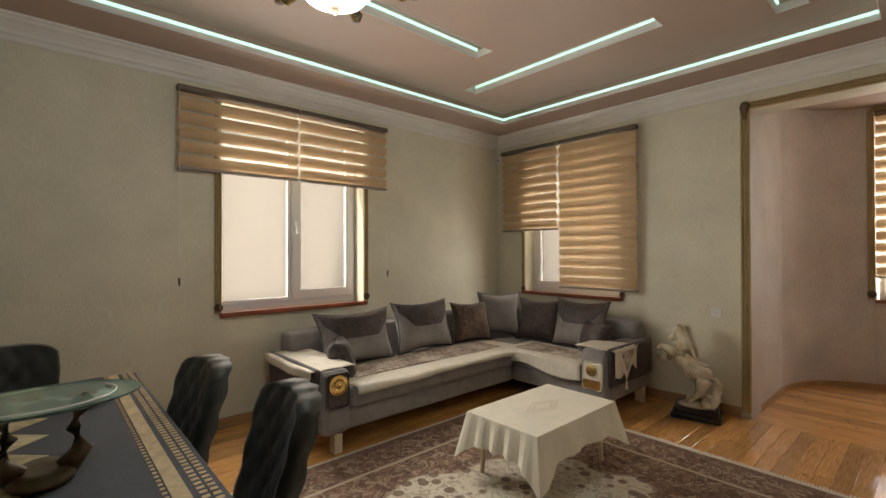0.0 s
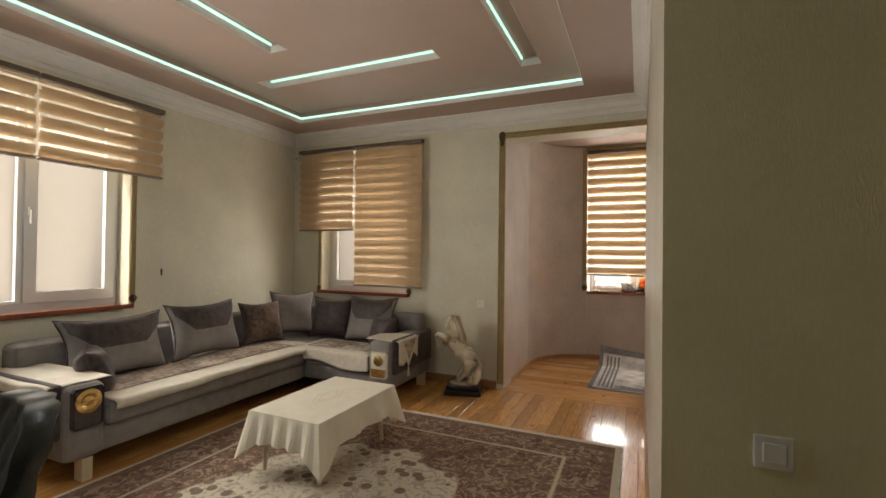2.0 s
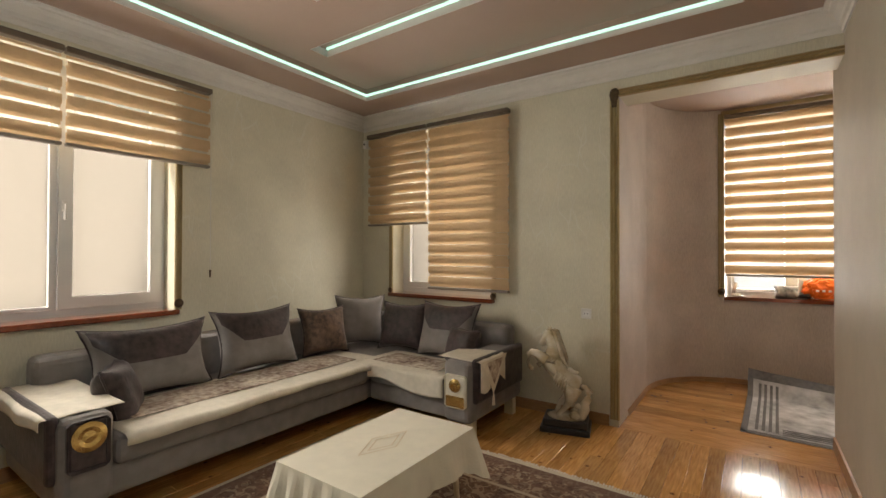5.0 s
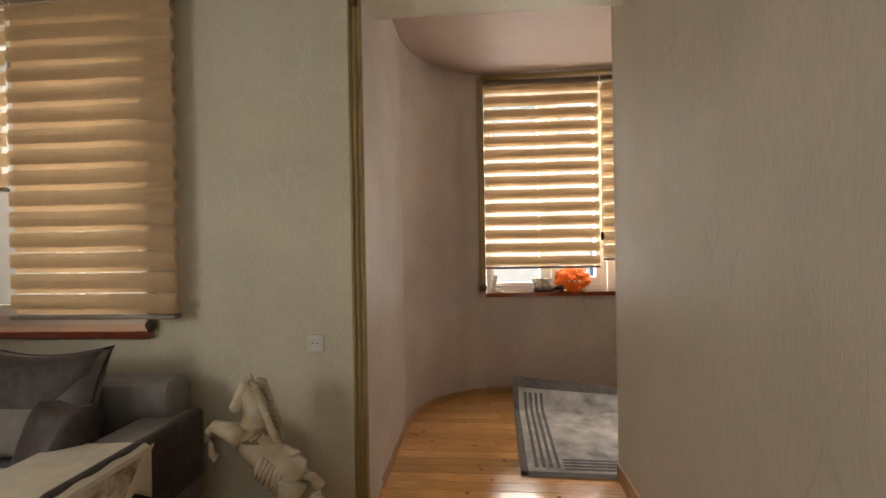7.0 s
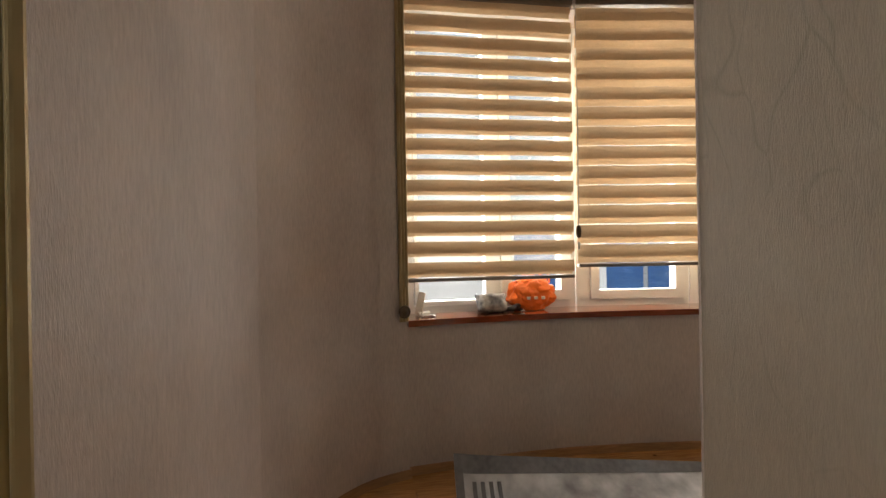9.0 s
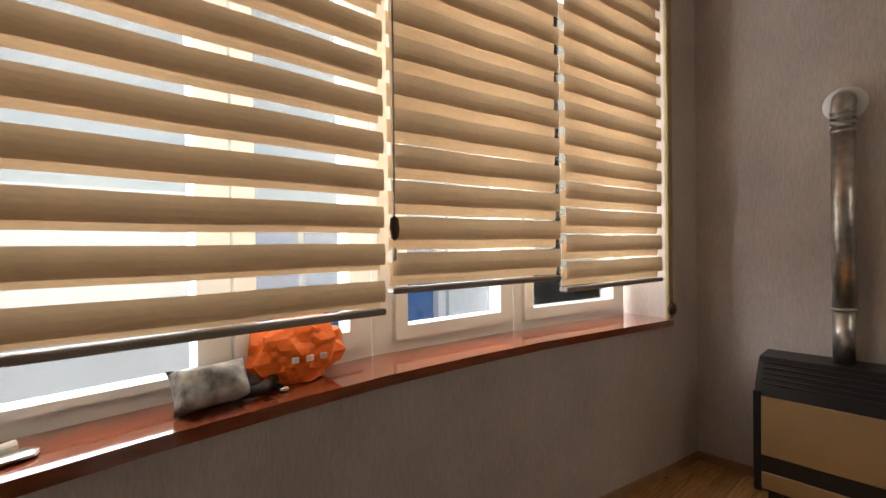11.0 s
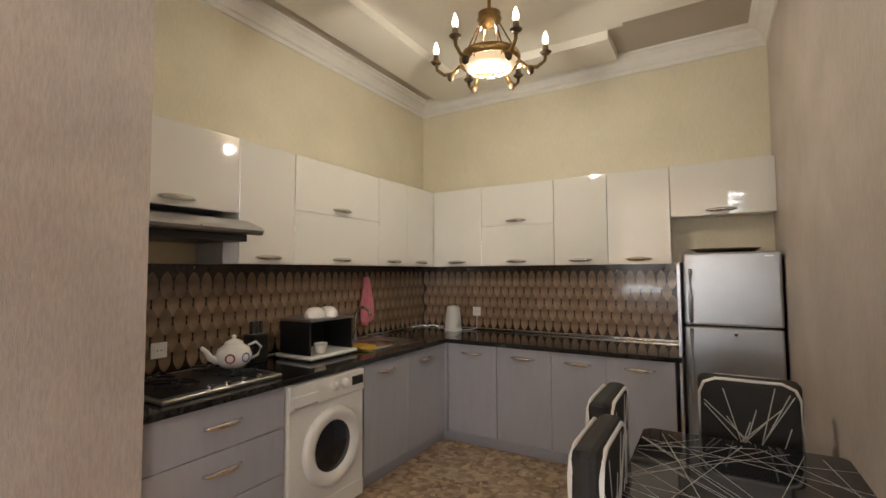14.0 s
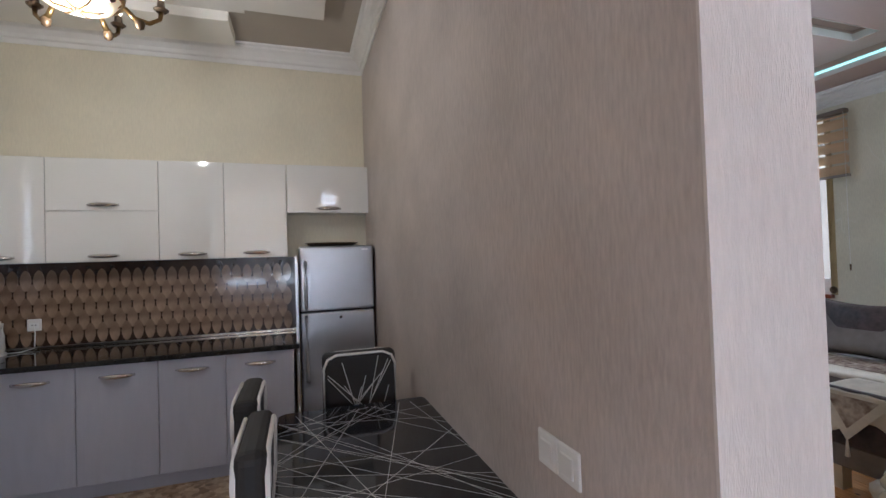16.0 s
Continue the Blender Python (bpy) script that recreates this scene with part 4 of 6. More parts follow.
def sofa():
    s = thing("corner_sofa", "grey velvet corner sofa with dark patterned arms", "sofa", pose(0, 0, 0))
    part("base_long", softbox(0.12, 1.02, -3.02, -0.95, 0.13, 0.30), M_SOFA, s)
    part("base_short", softbox(1.0, 2.02, -0.93, -0.10, 0.13, 0.30), M_SOFA, s)
    part("base_corner", softbox(0.12, 1.0, -0.95, -0.10, 0.13, 0.30), M_SOFA, s)
    part("seat_long", softbox(0.18, 1.06, -2.86, -0.98, 0.29, 0.45, 0.045), M_SOFA, s)
    part("seat_corner", softbox(0.18, 1.02, -0.98, -0.15, 0.29, 0.45, 0.045), M_SOFA, s)
    part("seat_short", softbox(1.03, 1.82, -0.97, -0.15, 0.29, 0.45, 0.045), M_SOFA, s)
    part("backrest_long", softbox(0.04, 0.24, -3.0, -0.06, 0.13, 0.77, 0.05), M_SOFA, s)
    part("backrest_short", softbox(0.2, 2.0, -0.24, -0.05, 0.13, 0.77, 0.05), M_SOFA, s)
    for name, x0, x1, y0, y1 in (("arm", 0.10, 1.06, -3.10, -2.86), ("arm", 1.82, 2.07, -0.98, -0.08)):
        a = part(name, softbox(x0, x1, y0, y1, 0.13, 0.60, 0.05), M_SOFA, s)
        if y0 < -2:
            part("arm_panel", softbox(x0 + 0.05, x1 - 0.04, y0 - 0.035, y0 + 0.02, 0.28, 0.62, 0.025), M_SOFAD, a, "dark patterned side panel")
            part("arm_front", box(x1 - 0.002, x1 + 0.012, y0 + 0.03, y1 - 0.03, 0.33, 0.585, 0.02), M_SOFAD, a, "dark front panel")
            part("arm_ornament", lathe([(0.075, 0), (0.075, 0.01), (0.05, 0.016), (0.03, 0.008), (0.001, 0.016)], 20, m=pose(x1 + 0.012, (y0 + y1) / 2, 0.5, 0, 90, 0)), M_GOLDP, a, "gold openwork ornament")
        else:
            part("arm_panel", softbox(x1 - 0.02, x1 + 0.035, y0 + 0.04, y1 - 0.05, 0.28, 0.62, 0.025), M_SOFAD, a, "dark patterned side panel")
            part("arm_front", box(x0 + 0.03, x1 - 0.03, y0 - 0.014, y0 + 0.002, 0.25, 0.50, 0.02), M_COVER, a, "cream front panel")
            part("arm_ornament", lathe([(0.05, 0), (0.05, 0.01), (0.03, 0.018), (0.001, 0.02)], 18, m=pose((x0 + x1) / 2, y0 - 0.014, 0.42, 90, 0, 0)), M_GOLDP, a, "gold medallion")
            part("arm_fretwork", box(x0 + 0.045, x1 - 0.045, y0 - 0.020, y0 - 0.014, 0.26, 0.34, 0.006), M_GOLDP, a, "gold fretwork")
    for x, y in ((1.03, -2.97), (0.2, -2.97), (2.02, -0.88), (2.02, -0.2)):
        part("foot", prism([(-0.05 + x, -0.03 + y), (0.03 + x, -0.03 + y), (0.03 + x, 0.03 + y), (-0.05 + x, 0.03 + y)], 0.0, 0.14), M_CREAMW, s, "cream carved foot")


sofa()


def drape(name, label, x0, x1, y0, y1, z, edge, material, over_x=None, over_y=None, drop=0.12, seed=1):
    """A loose cloth lying on a seat with a wavy hanging front edge."""
    c = thing(name, label, "sofa cover", pose(0, 0, 0), "sofa covers")
    bm = bmesh.new()
    nx, ny = 22, 44
    g = []
    for i in range(nx + 1):
        row = []
        for j in range(ny + 1):
            u, v = i / nx, j / ny
            x, y = x0 + (x1 - x0) * u, y0 + (y1 - y0) * v
            zz = z + 0.004 * math.sin(17 * v + seed) * math.sin(9 * u) + 0.006
            if over_x is not None and x > over_x:
                e = x - over_x
                x, zz = over_x + min(e, 0.02) + 0.008 * math.sin(14 * v * (y1 - y0)), zz - max(0, e - 0.01) * (1 + 0.25 * math.sin(6 * v + seed))
            if over_y is not None and y < over_y:
                e = over_y - y
                y, zz = over_y - min(e, 0.02) - 0.008 * math.sin(14 * u * (x1 - x0)), zz - max(0, e - 0.01) * (1 + 0.25 * math.sin(6 * u + seed))
            row.append(bm.verts.new((x, y, zz)))
        g.append(row)
    for a, b in zip(g, g[1:]):
        for j in range(ny):
            bm.faces.new((a[j], b[j], b[j + 1], a[j + 1]))
    thicken(bm, 0.004)
    part("cloth", bm, material, c, smooth=True)
    if edge:
        part("floral_panel", box(*edge, 0.0), M_FLORAL, c, "dark floral woven middle")
    return c


drape("seat_cover", "cream woven cover with flowers on the long seat", 0.42, 1.13, -2.82, -0.75, 0.448, (0.50, 0.86, -2.7, -0.95, 0.458, 0.462), M_COVER, over_x=1.075, drop=0.1)
drape("seat_cover", "cream woven cover with flowers on the short seat", 0.9, 1.84, -1.13, -0.45, 0.452, (1.0, 1.7, -0.88, -0.55, 0.462, 0.466), M_COVER, over_y=-0.985, seed=3)
drape("arm_cover", "cream floral runner laid over the sofa arm", 0.14, 1.0, -3.22, -2.80, 0.602, None, M_COVER, over_y=-3.145, seed=5)
drape("arm_cover", "cream floral runner laid over the sofa arm", 1.74, 2.32, -0.93, -0.53, 0.602, None, M_COVER, over_x=2.115, seed=7)
tip = thing("runner_point", "pointed floral end of the arm runner with a tassel", "sofa cover", pose(0, 0, 0))
bm = bmesh.new()
vs = [bm.verts.new(p) for p in ((2.14, -0.93, 0.61), (2.14, -0.53, 0.61), (2.145, -0.76, 0.34))]
bm.faces.new(vs)
thicken(bm, 0.004)
part("cloth", bm, M_COVER, tip)
bm = bmesh.new()
vs = [bm.verts.new(p) for p in ((2.146, -0.86, 0.59), (2.146, -0.60, 0.59), (2.15, -0.755, 0.41))]
bm.faces.new(vs)
thicken(bm, 0.002)
part("floral_panel", bm, M_FLORAL, tip)
part("tassel", cyl(0.004, 0.014, (2.147, -0.76, 0.35), (2.147, -0.76, 0.25), 8), M_COVER, tip)

Q = [(0.38, -2.42, 0.68, 90, 0.80, 0.50, "two", "large grey cushion with a dark damask top"),
     (0.38, -1.62, 0.70, 90, 0.74, 0.52, "two", "large grey cushion with a dark damask top"),
     (0.40, -0.93, 0.67, 75, 0.48, 0.46, "gold", "dark cushion with a gold damask pattern"),
     (0.42, -0.47, 0.72, 45, 0.52, 0.52, "grey", "plain grey cushion in the sofa corner"),
     (0.92, -0.36, 0.69, 12, 0.52, 0.48, "dark", "dark damask cushion against the backrest"),
     (1.45, -0.36, 0.70, 2, 0.62, 0.52, "two", "large grey cushion with a dark damask top"),
     (1.70, -0.50, 0.60, -18, 0.36, 0.34, "dark", "small dark patterned cushion"),
     (0.62, -2.70, 0.56, 150, 0.42, 0.38, "dark", "small dark patterned cushion")]
for x, y, z, a, w, h, kind, lab in Q:
    scatter_cushion(pose(x, y, z, -16, 0, a), w, h, kind, lab)


# ---- rug ----
def rug_material():
    m = mat("carpet_field", (0.16, 0.085, 0.055), 0.95, vary=0.35, scale=55, color2=(0.28, 0.17, 0.115), detail=2, bump=0.3, bscale=260)
    t = m.node_tree
    b = t.nodes["Principled BSDF"]
    co = t.nodes["Texture Coordinate"]
    old = b.inputs["Base Color"].links[0].from_socket

    def layer(base, colour, fac):
        mx = t.nodes.new("ShaderNodeMix")
        mx.data_type = "RGBA"
        t.links.new(base, mx.inputs["A"])
        mx.inputs["B"].default_value = (*colour, 1)
        t.links.new(fac, mx.inputs["Factor"])
        return mx.outputs["Result"]

    def rng(src, a, b_, c, d):
        r = t.nodes.new("ShaderNodeMapRange")
        r.inputs[1].default_value, r.inputs[2].default_value, r.inputs[3].default_value, r.inputs[4].default_value = a, b_, c, d
        t.links.new(src, r.inputs[0])
        return r.outputs[0]

    def math_(op, a, b_):
        n = t.nodes.new("ShaderNodeMath")
        n.operation = op
        for k, v in enumerate((a, b_)):
            if isinstance(v, (int, float)):
                n.inputs[k].default_value = v
            else:
                t.links.new(v, n.inputs[k])
        return n.outputs[0]
    vo = t.nodes.new("ShaderNodeTexVoronoi")
    vo.inputs["Scale"].default_value = 9
    t.links.new(co.outputs["Object"], vo.inputs["Vector"])
    wv = t.nodes.new("ShaderNodeTexNoise")
    wv.inputs["Scale"].default_value, wv.inputs["Detail"].default_value, wv.inputs["Distortion"].default_value = 13, 2, 2.2
    t.links.new(co.outputs["Object"], wv.inputs[0])
    scroll = rng(wv.outputs["Fac"], 0.52, 0.56, 0, 1)
    petals = rng(vo.outputs["Distance"], 0.28, 0.36, 1, 0)
    c1 = layer(old, (0.50, 0.40, 0.29), math_("MULTIPLY", scroll, 0.55))
    c1 = layer(c1, (0.085, 0.04, 0.03), math_("MULTIPLY", petals, 0.45))
    # cream medallion with lobes in the middle
    ln = t.nodes.new("ShaderNodeVectorMath")
    ln.operation = "LENGTH"
    sc = t.nodes.new("ShaderNodeVectorMath")
    sc.operation = "MULTIPLY"
    sc.inputs[1].default_value = (1.0, 0.72, 0)
    t.links.new(co.outputs["Object"], sc.inputs[0])
    t.links.new(sc.outputs[0], ln.inputs[0])
    sep = t.nodes.new("ShaderNodeSeparateXYZ")
    t.links.new(sc.outputs[0], sep.inputs[0])
    ang = math_("ARCTAN2", sep.outputs[1], sep.outputs[0])
    lob = math_("MULTIPLY", math_("SINE", math_("MULTIPLY", ang, 12), 0), 0.04)
    rad = math_("ADD", ln.outputs["Value"], lob)
    med = math_("MULTIPLY", rng(rad, 0.84, 0.86, 1, 0), math_("SUBTRACT", 1, math_("MULTIPLY", petals, 0.85)))
    c1 = layer(c1, (0.66, 0.60, 0.48), math_("MULTIPLY", med, math_("SUBTRACT", 1, math_("MULTIPLY", scroll, 0.6))))
    ring = math_("MULTIPLY", rng(rad, 0.30, 0.33, 1, 0), 0.8)
    c1 = layer(c1, (0.30, 0.17, 0.13), math_("MULTIPLY", ring, math_("SUBTRACT", 1, scroll)))
    # border bands
    s2 = t.nodes.new("ShaderNodeSeparateXYZ")
    t.links.new(co.outputs["Object"], s2.inputs[0])
    ax = math_("SUBTRACT", 1.485, math_("ABSOLUTE", s2.outputs[0], 0))
    ay = math_("SUBTRACT", 1.93, math_("ABSOLUTE", s2.outputs[1], 0))
    ed = math_("MINIMUM", ax, ay)
    c1 = layer(c1, (0.55, 0.46, 0.34), math_("MULTIPLY", rng(ed, 0.36, 0.37, 1, 0), rng(ed, 0.345, 0.335, 1, 0)))
    c1 = layer(c1, (0.16, 0.09, 0.065), math_("MULTIPLY", rng(ed, 0.10, 0.11, 1, 0), 0.6))
    c1 = layer(c1, (0.62, 0.55, 0.43), rng(ed, 0.028, 0.032, 1, 0))
    t.links.new(c1, b.inputs["Base Color"])
    return m


rug = thing("rug", "brown and cream oriental carpet with a medallion", "rug", pose(2.605, -2.96, 0))
bm = bmesh.new()
n = 60
g = []
for i in range(n + 1):
    g.append([bm.verts.new((-1.485 + 2.97 * i / n, -1.93 + 3.86 * j / n, 0.010 + 0.0025 * noise.noise((i * 0.21, j * 0.21, 3)))) for j in range(n + 1)])
for a, b in zip(g, g[1:]):
    for j in range(n):
        bm.faces.new((a[j], b[j], b[j + 1], a[j + 1]))
r = bmesh.ops.extrude_face_region(bm, geom=bm.faces[:])
for v in r["geom"]:
    if isinstance(v, bmesh.types.BMVert):
        v.co.z = 0.001
bmesh.ops.recalc_face_normals(bm, faces=bm.faces)
part("carpet_sheet", bm, rug_material(), rug)
fr = bmesh.new()
rnd = random.Random(4)
for i in range(170):
    x = -1.48 + 2.96 * i / 169
    for sgn in (1, -1):
        box(x - 0.005, x + 0.005, sgn * 1.93, sgn * (1.965 + rnd.uniform(-0.01, 0.01)), 0.001, 0.006, bm=fr)
for j in range(220):
    y = -1.92 + 3.84 * j / 219
    box(1.485, 1.505 + rnd.uniform(-0.004, 0.006), y - 0.007, y + 0.007, 0.001, 0.008, bm=fr)
tagged(part("fringe", fr, M_COVER, rug, "cream fringe"), kind="stuff")


# ---- coffee table with cloth ----
ct = thing("coffee_table", "low wooden coffee table under a cloth", "coffee table", pose(2.19, -2.05, 0))
part("tabletop", box(-0.27, 0.27, -0.44, 0.44, 0.385, 0.412, 0.006), M_CREAMW, ct)
for x in (-0.2, 0.2):
    for y in (-0.34, 0.34):
        part("leg", cyl(0.014, 0.024, (x * 1.12, y * 1.08, 0.011), (x, y, 0.386), 10), M_CREAMW, ct)
tc = thing("tablecloth", "cream cloth with a lace edge over the coffee table", "tablecloth", pose(2.19, -2.05, 0))
bm = bmesh.new()
n = 96
ring_pts = []
hx, hy = 0.28, 0.45
per = []
for k in range(n):
    t = k / n * 4
    s, f = int(t), t - int(t)
    c = [(-hx, -hy), (hx, -hy), (hx, hy), (-hx, hy)]
    a, b = c[s], c[(s + 1) % 4]
    per.append((a[0] + (b[0] - a[0]) * f, a[1] + (b[1] - a[1]) * f, f, s))
rings = []
for lev in range(9):
    d = lev / 8
    row = []
    for x, y, f, s in per:
        corner = (2 * abs(f - 0.5)) ** 5
        drop = (0.17 + 0.13 * corner) * d
        out = d * (0.035 + 0.05 * corner + 0.016 * math.sin(f * 6 * math.pi * (1 if s % 2 else 1.6) + s))
        nx, ny = x / hx, y / hy
        ln_ = math.hypot(nx ** 9, ny ** 9) or 1
        scallop = 0.012 * abs(math.sin(f * 34)) if lev == 8 else 0
        row.append(bm.verts.new((x + out * nx ** 9 / ln_, y + out * ny ** 9 / ln_, 0.417 - drop - scallop)))
    rings.append(row)
for a, b in zip(rings, rings[1:]):
    for k in range(n):
        bm.faces.new((a[k], b[k], b[(k + 1) % n], a[(k + 1) % n]))
bm.faces.new(rings[0])
bmesh.ops.recalc_face_normals(bm, faces=bm.faces)
thicken(bm, 0.002)
part("cloth", bm, M_CLOTH, tc, smooth=False)
for k in range(2):
    part("embroidery", lathe([(0.05 + 0.03 * k, 0.4195), (0.054 + 0.03 * k, 0.4205), (0.058 + 0.03 * k, 0.4195)], 4, m=Matrix.Diagonal((1, 2.2, 1, 1))), M_CREAMW, tc, "faint woven diamond")


# ---- rearing horse figure ----
def horse():
    pl = thing("plinth", "black stepped plinth under the horse figure", "plinth", pose(2.54, -0.26, 0, 0, 0, 14))
    part("foot_slab", box(-0.19, 0.19, -0.15, 0.15, 0, 0.045, 0.008, seg=2), M_BLACK, pl)
    part("upper_slab", box(-0.172, 0.172, -0.132, 0.132, 0.045, 0.10, 0.012, seg=2), M_BLACK, pl)
    bm = bmesh.new()

    def P(x, z, s=0.0):
        return (x + 0.06 * s, -0.27 - 0.08 * (x - 2.5) + s, z)
    tube([P(2.645, 0.345), P(2.63, 0.365), P(2.57, 0.39), P(2.50, 0.435), P(2.44, 0.495), P(2.40, 0.545), P(2.385, 0.575)], [0.03, 0.074, 0.082, 0.076, 0.082, 0.078, 0.05], 14, bm)   # trunk
    tube([P(2.43, 0.53), P(2.44, 0.60), P(2.43, 0.67), P(2.415, 0.73), P(2.405, 0.765)], [0.085, 0.072, 0.056, 0.046, 0.03], 14, bm)                # neck
    tube([P(2.42, 0.75), P(2.395, 0.752), P(2.37, 0.72), P(2.345, 0.68), P(2.33, 0.655), P(2.325, 0.645)], [0.03, 0.043, 0.038, 0.028, 0.026, 0.016], 12, bm)  # head
    for s in (-0.02, 0.02):
        tube([P(2.405, 0.78, s), P(2.40, 0.815, s)], [0.012, 0.003], 6, bm)
    # forelegs, one raised high and one folded
    tube([P(2.40, 0.54, -0.05), P(2.33, 0.575, -0.055), P(2.265, 0.59, -0.055), P(2.24, 0.565, -0.055), P(2.232, 0.51, -0.055), P(2.245, 0.465, -0.055), P(2.275, 0.445, -0.055)], [0.05, 0.04, 0.028, 0.023, 0.017, 0.018, 0.02], 10, bm)
    tube([P(2.42, 0.52, 0.05), P(2.34, 0.52, 0.055), P(2.285, 0.545, 0.055), P(2.26, 0.52, 0.055), P(2.27, 0.475, 0.055), P(2.295, 0.455, 0.055)], [0.05, 0.036, 0.025, 0.019, 0.017, 0.02], 10, bm)
    # hind legs
    tube([P(2.63, 0.36, -0.04), P(2.605, 0.29, -0.045), P(2.59, 0.235, -0.045), P(2.555, 0.185, -0.045), P(2.515, 0.145, -0.045), P(2.505, 0.112, -0.045)], [0.07, 0.056, 0.034, 0.022, 0.02, 0.027], 10, bm)
    tube([P(2.61, 0.36, 0.04), P(2.56, 0.28, 0.045), P(2.53, 0.25, 0.045), P(2.47, 0.185, 0.045), P(2.46, 0.145, 0.045), P(2.45, 0.112, 0.045)], [0.07, 0.054, 0.034, 0.021, 0.02, 0.027], 10, bm)
    # tail in curls, mane in locks
    tube([P(2.67, 0.36), P(2.705, 0.365), P(2.738, 0.325), P(2.73, 0.28), P(2.70, 0.245), P(2.705, 0.20), P(2.675, 0.15), P(2.66, 0.112)], [0.02, 0.022, 0.028, 0.03, 0.034, 0.038, 0.045, 0.04], 9, bm)
    for i in range(9):
        f = i / 8
        x, z = 2.425 + 0.075 * f, 0.785 - 0.20 * f
        for s in (-0.022, 0.022):
            tube([P(x, z, s), P(x + 0.035, z - 0.012, s * 1.5), P(x + 0.04, z - 0.05, s * 1.7), P(x + 0.058, z - 0.07, s)], [0.012, 0.017, 0.013, 0.003], 6, bm)
    # saddle cloth with fringe
    for s in (-1, 1):
        for i in range(6):
            x, z = 2.475 + 0.018 * i, 0.42 - 0.012 * i
            tube([P(x + 0.03, z + 0.055, s * 0.066), P(x + 0.008, z, s * 0.082), P(x - 0.006, z - 0.045, s * 0.078)], [0.012, 0.014, 0.006], 6, bm)
    tube([P(2.565, 0.475), P(2.61, 0.462), P(2.645, 0.47)], [0.03, 0.022, 0.008], 8, bm)
    rn = random.Random(8)
    lathe([(0.001, 0.0), (0.135, 0.0), (0.14, 0.008), (0.12, 0.016), (0.001, 0.02)], 20, bm, pose(2.545, -0.265, 0.10, 0, 0, 14) @ Matrix.Diagonal((1.1, 0.8, 1, 1)))
    for i in range(16):
        q = rn.uniform(0.02, 0.05)
        lathe([(0.001, -q * 0.6), (q * 0.8, -q * 0.3), (q, 0.0), (q * 0.6, q * 0.5), (0.001, q * 0.7)], 7, bm, Matrix.Translation(P(rn.uniform(2.58, 2.68), 0.12 + rn.uniform(0, 0.10), rn.uniform(-0.05, 0.05))))
    tagged(link("horse_figurine", bm, M_HORSE, True), "ivory and gold rearing horse figure on a black plinth", "figurine")


horse()

# ---- dining corner of the living room ----
M_TEAL = mat("dark_velvet", (0.014, 0.017, 0.016), 0.36, vary=0.5, scale=11, color2=(0.05, 0.058, 0.052), sheen=0.1, bump=0.2, bscale=150)
M_NAVY = mat("charcoal_tablecloth", (0.035, 0.036, 0.042), 0.8, vary=0.2, scale=30, bump=0.15, bscale=300)
M_TBAND = mat("gold_border", (0.42, 0.30, 0.15), 0.7, vary=0.25, scale=40)
M_RUNNER = mat("gold_brocade", (0.48, 0.38, 0.19), 0.6, vary=0.4, scale=26, color2=(0.60, 0.50, 0.30), detail=2)
M_GREENG = mat("green_edge_glass", (0.55, 0.85, 0.78), 0.04, vary=0.02, scale=3, trans=0.92)


def quilted_chair(m):
    c = thing("dining_chair", "dark green-black quilted velvet dining chair", "chair", m, "dining chairs")
    bm = bmesh.new()
    n, k = 32, 40
    F, B = [], []
    for i in range(n + 1):
        u = -1 + 2 * i / n
        fr, bk = [], []
        for j in range(k + 1):
            v = j / k
            w = 0.225 * (1 - 0.25 * max(0, v - 0.8) ** 1 * abs(u)) * (1 - 0.12 * (1 - v))
            top = 0.94 - 0.05 * u ** 4
            z = 0.44 + (top - 0.44) * v
            quilt = 0.015 * (abs(math.sin(math.pi * (2 * u + 3 * v))) * abs(math.sin(math.pi * (2 * u - 3 * v)))) ** 0.7
            lean = -0.12 * v + 0.055 * u * u
            fr.append(bm.verts.new((u * w, lean + 0.02 + quilt * 0.6, z)))
            bk.append(bm.verts.new((u * w, lean - 0.055 - quilt, z)))
        F.append(fr)
        B.append(bk)
    for i in range(n):
        for j in range(k):
            bm.faces.new((F[i][j], F[i][j + 1], F[i + 1][j + 1], F[i + 1][j]))
            bm.faces.new((B[i][j], B[i + 1][j], B[i + 1][j + 1], B[i][j + 1]))
    for j in range(k):
        bm.faces.new((F[0][j], B[0][j], B[0][j + 1], F[0][j + 1]))
        bm.faces.new((F[n][j], F[n][j + 1], B[n][j + 1], B[n][j]))
    for i in range(n):
        bm.faces.new((F[i][k], B[i][k], B[i + 1][k], F[i + 1][k]))
        bm.faces.new((F[i][0], F[i + 1][0], B[i + 1][0], B[i][0]))
    bmesh.ops.recalc_face_normals(bm, faces=bm.faces)
    part("backrest", bm, M_TEAL, c, smooth=True)
    part("seat", softbox(-0.23, 0.23, -0.03, 0.42, 0.38, 0.48, 0.03), M_TEAL, c)
    for x in (-0.19, 0.19):
        for y in (0.0, 0.38):
            part("leg", cyl(0.014, 0.022, (x * 1.05, y * 1.02 - 0.005, 0.012), (x, y, 0.385), 10), M_BLACK, c)
    return c


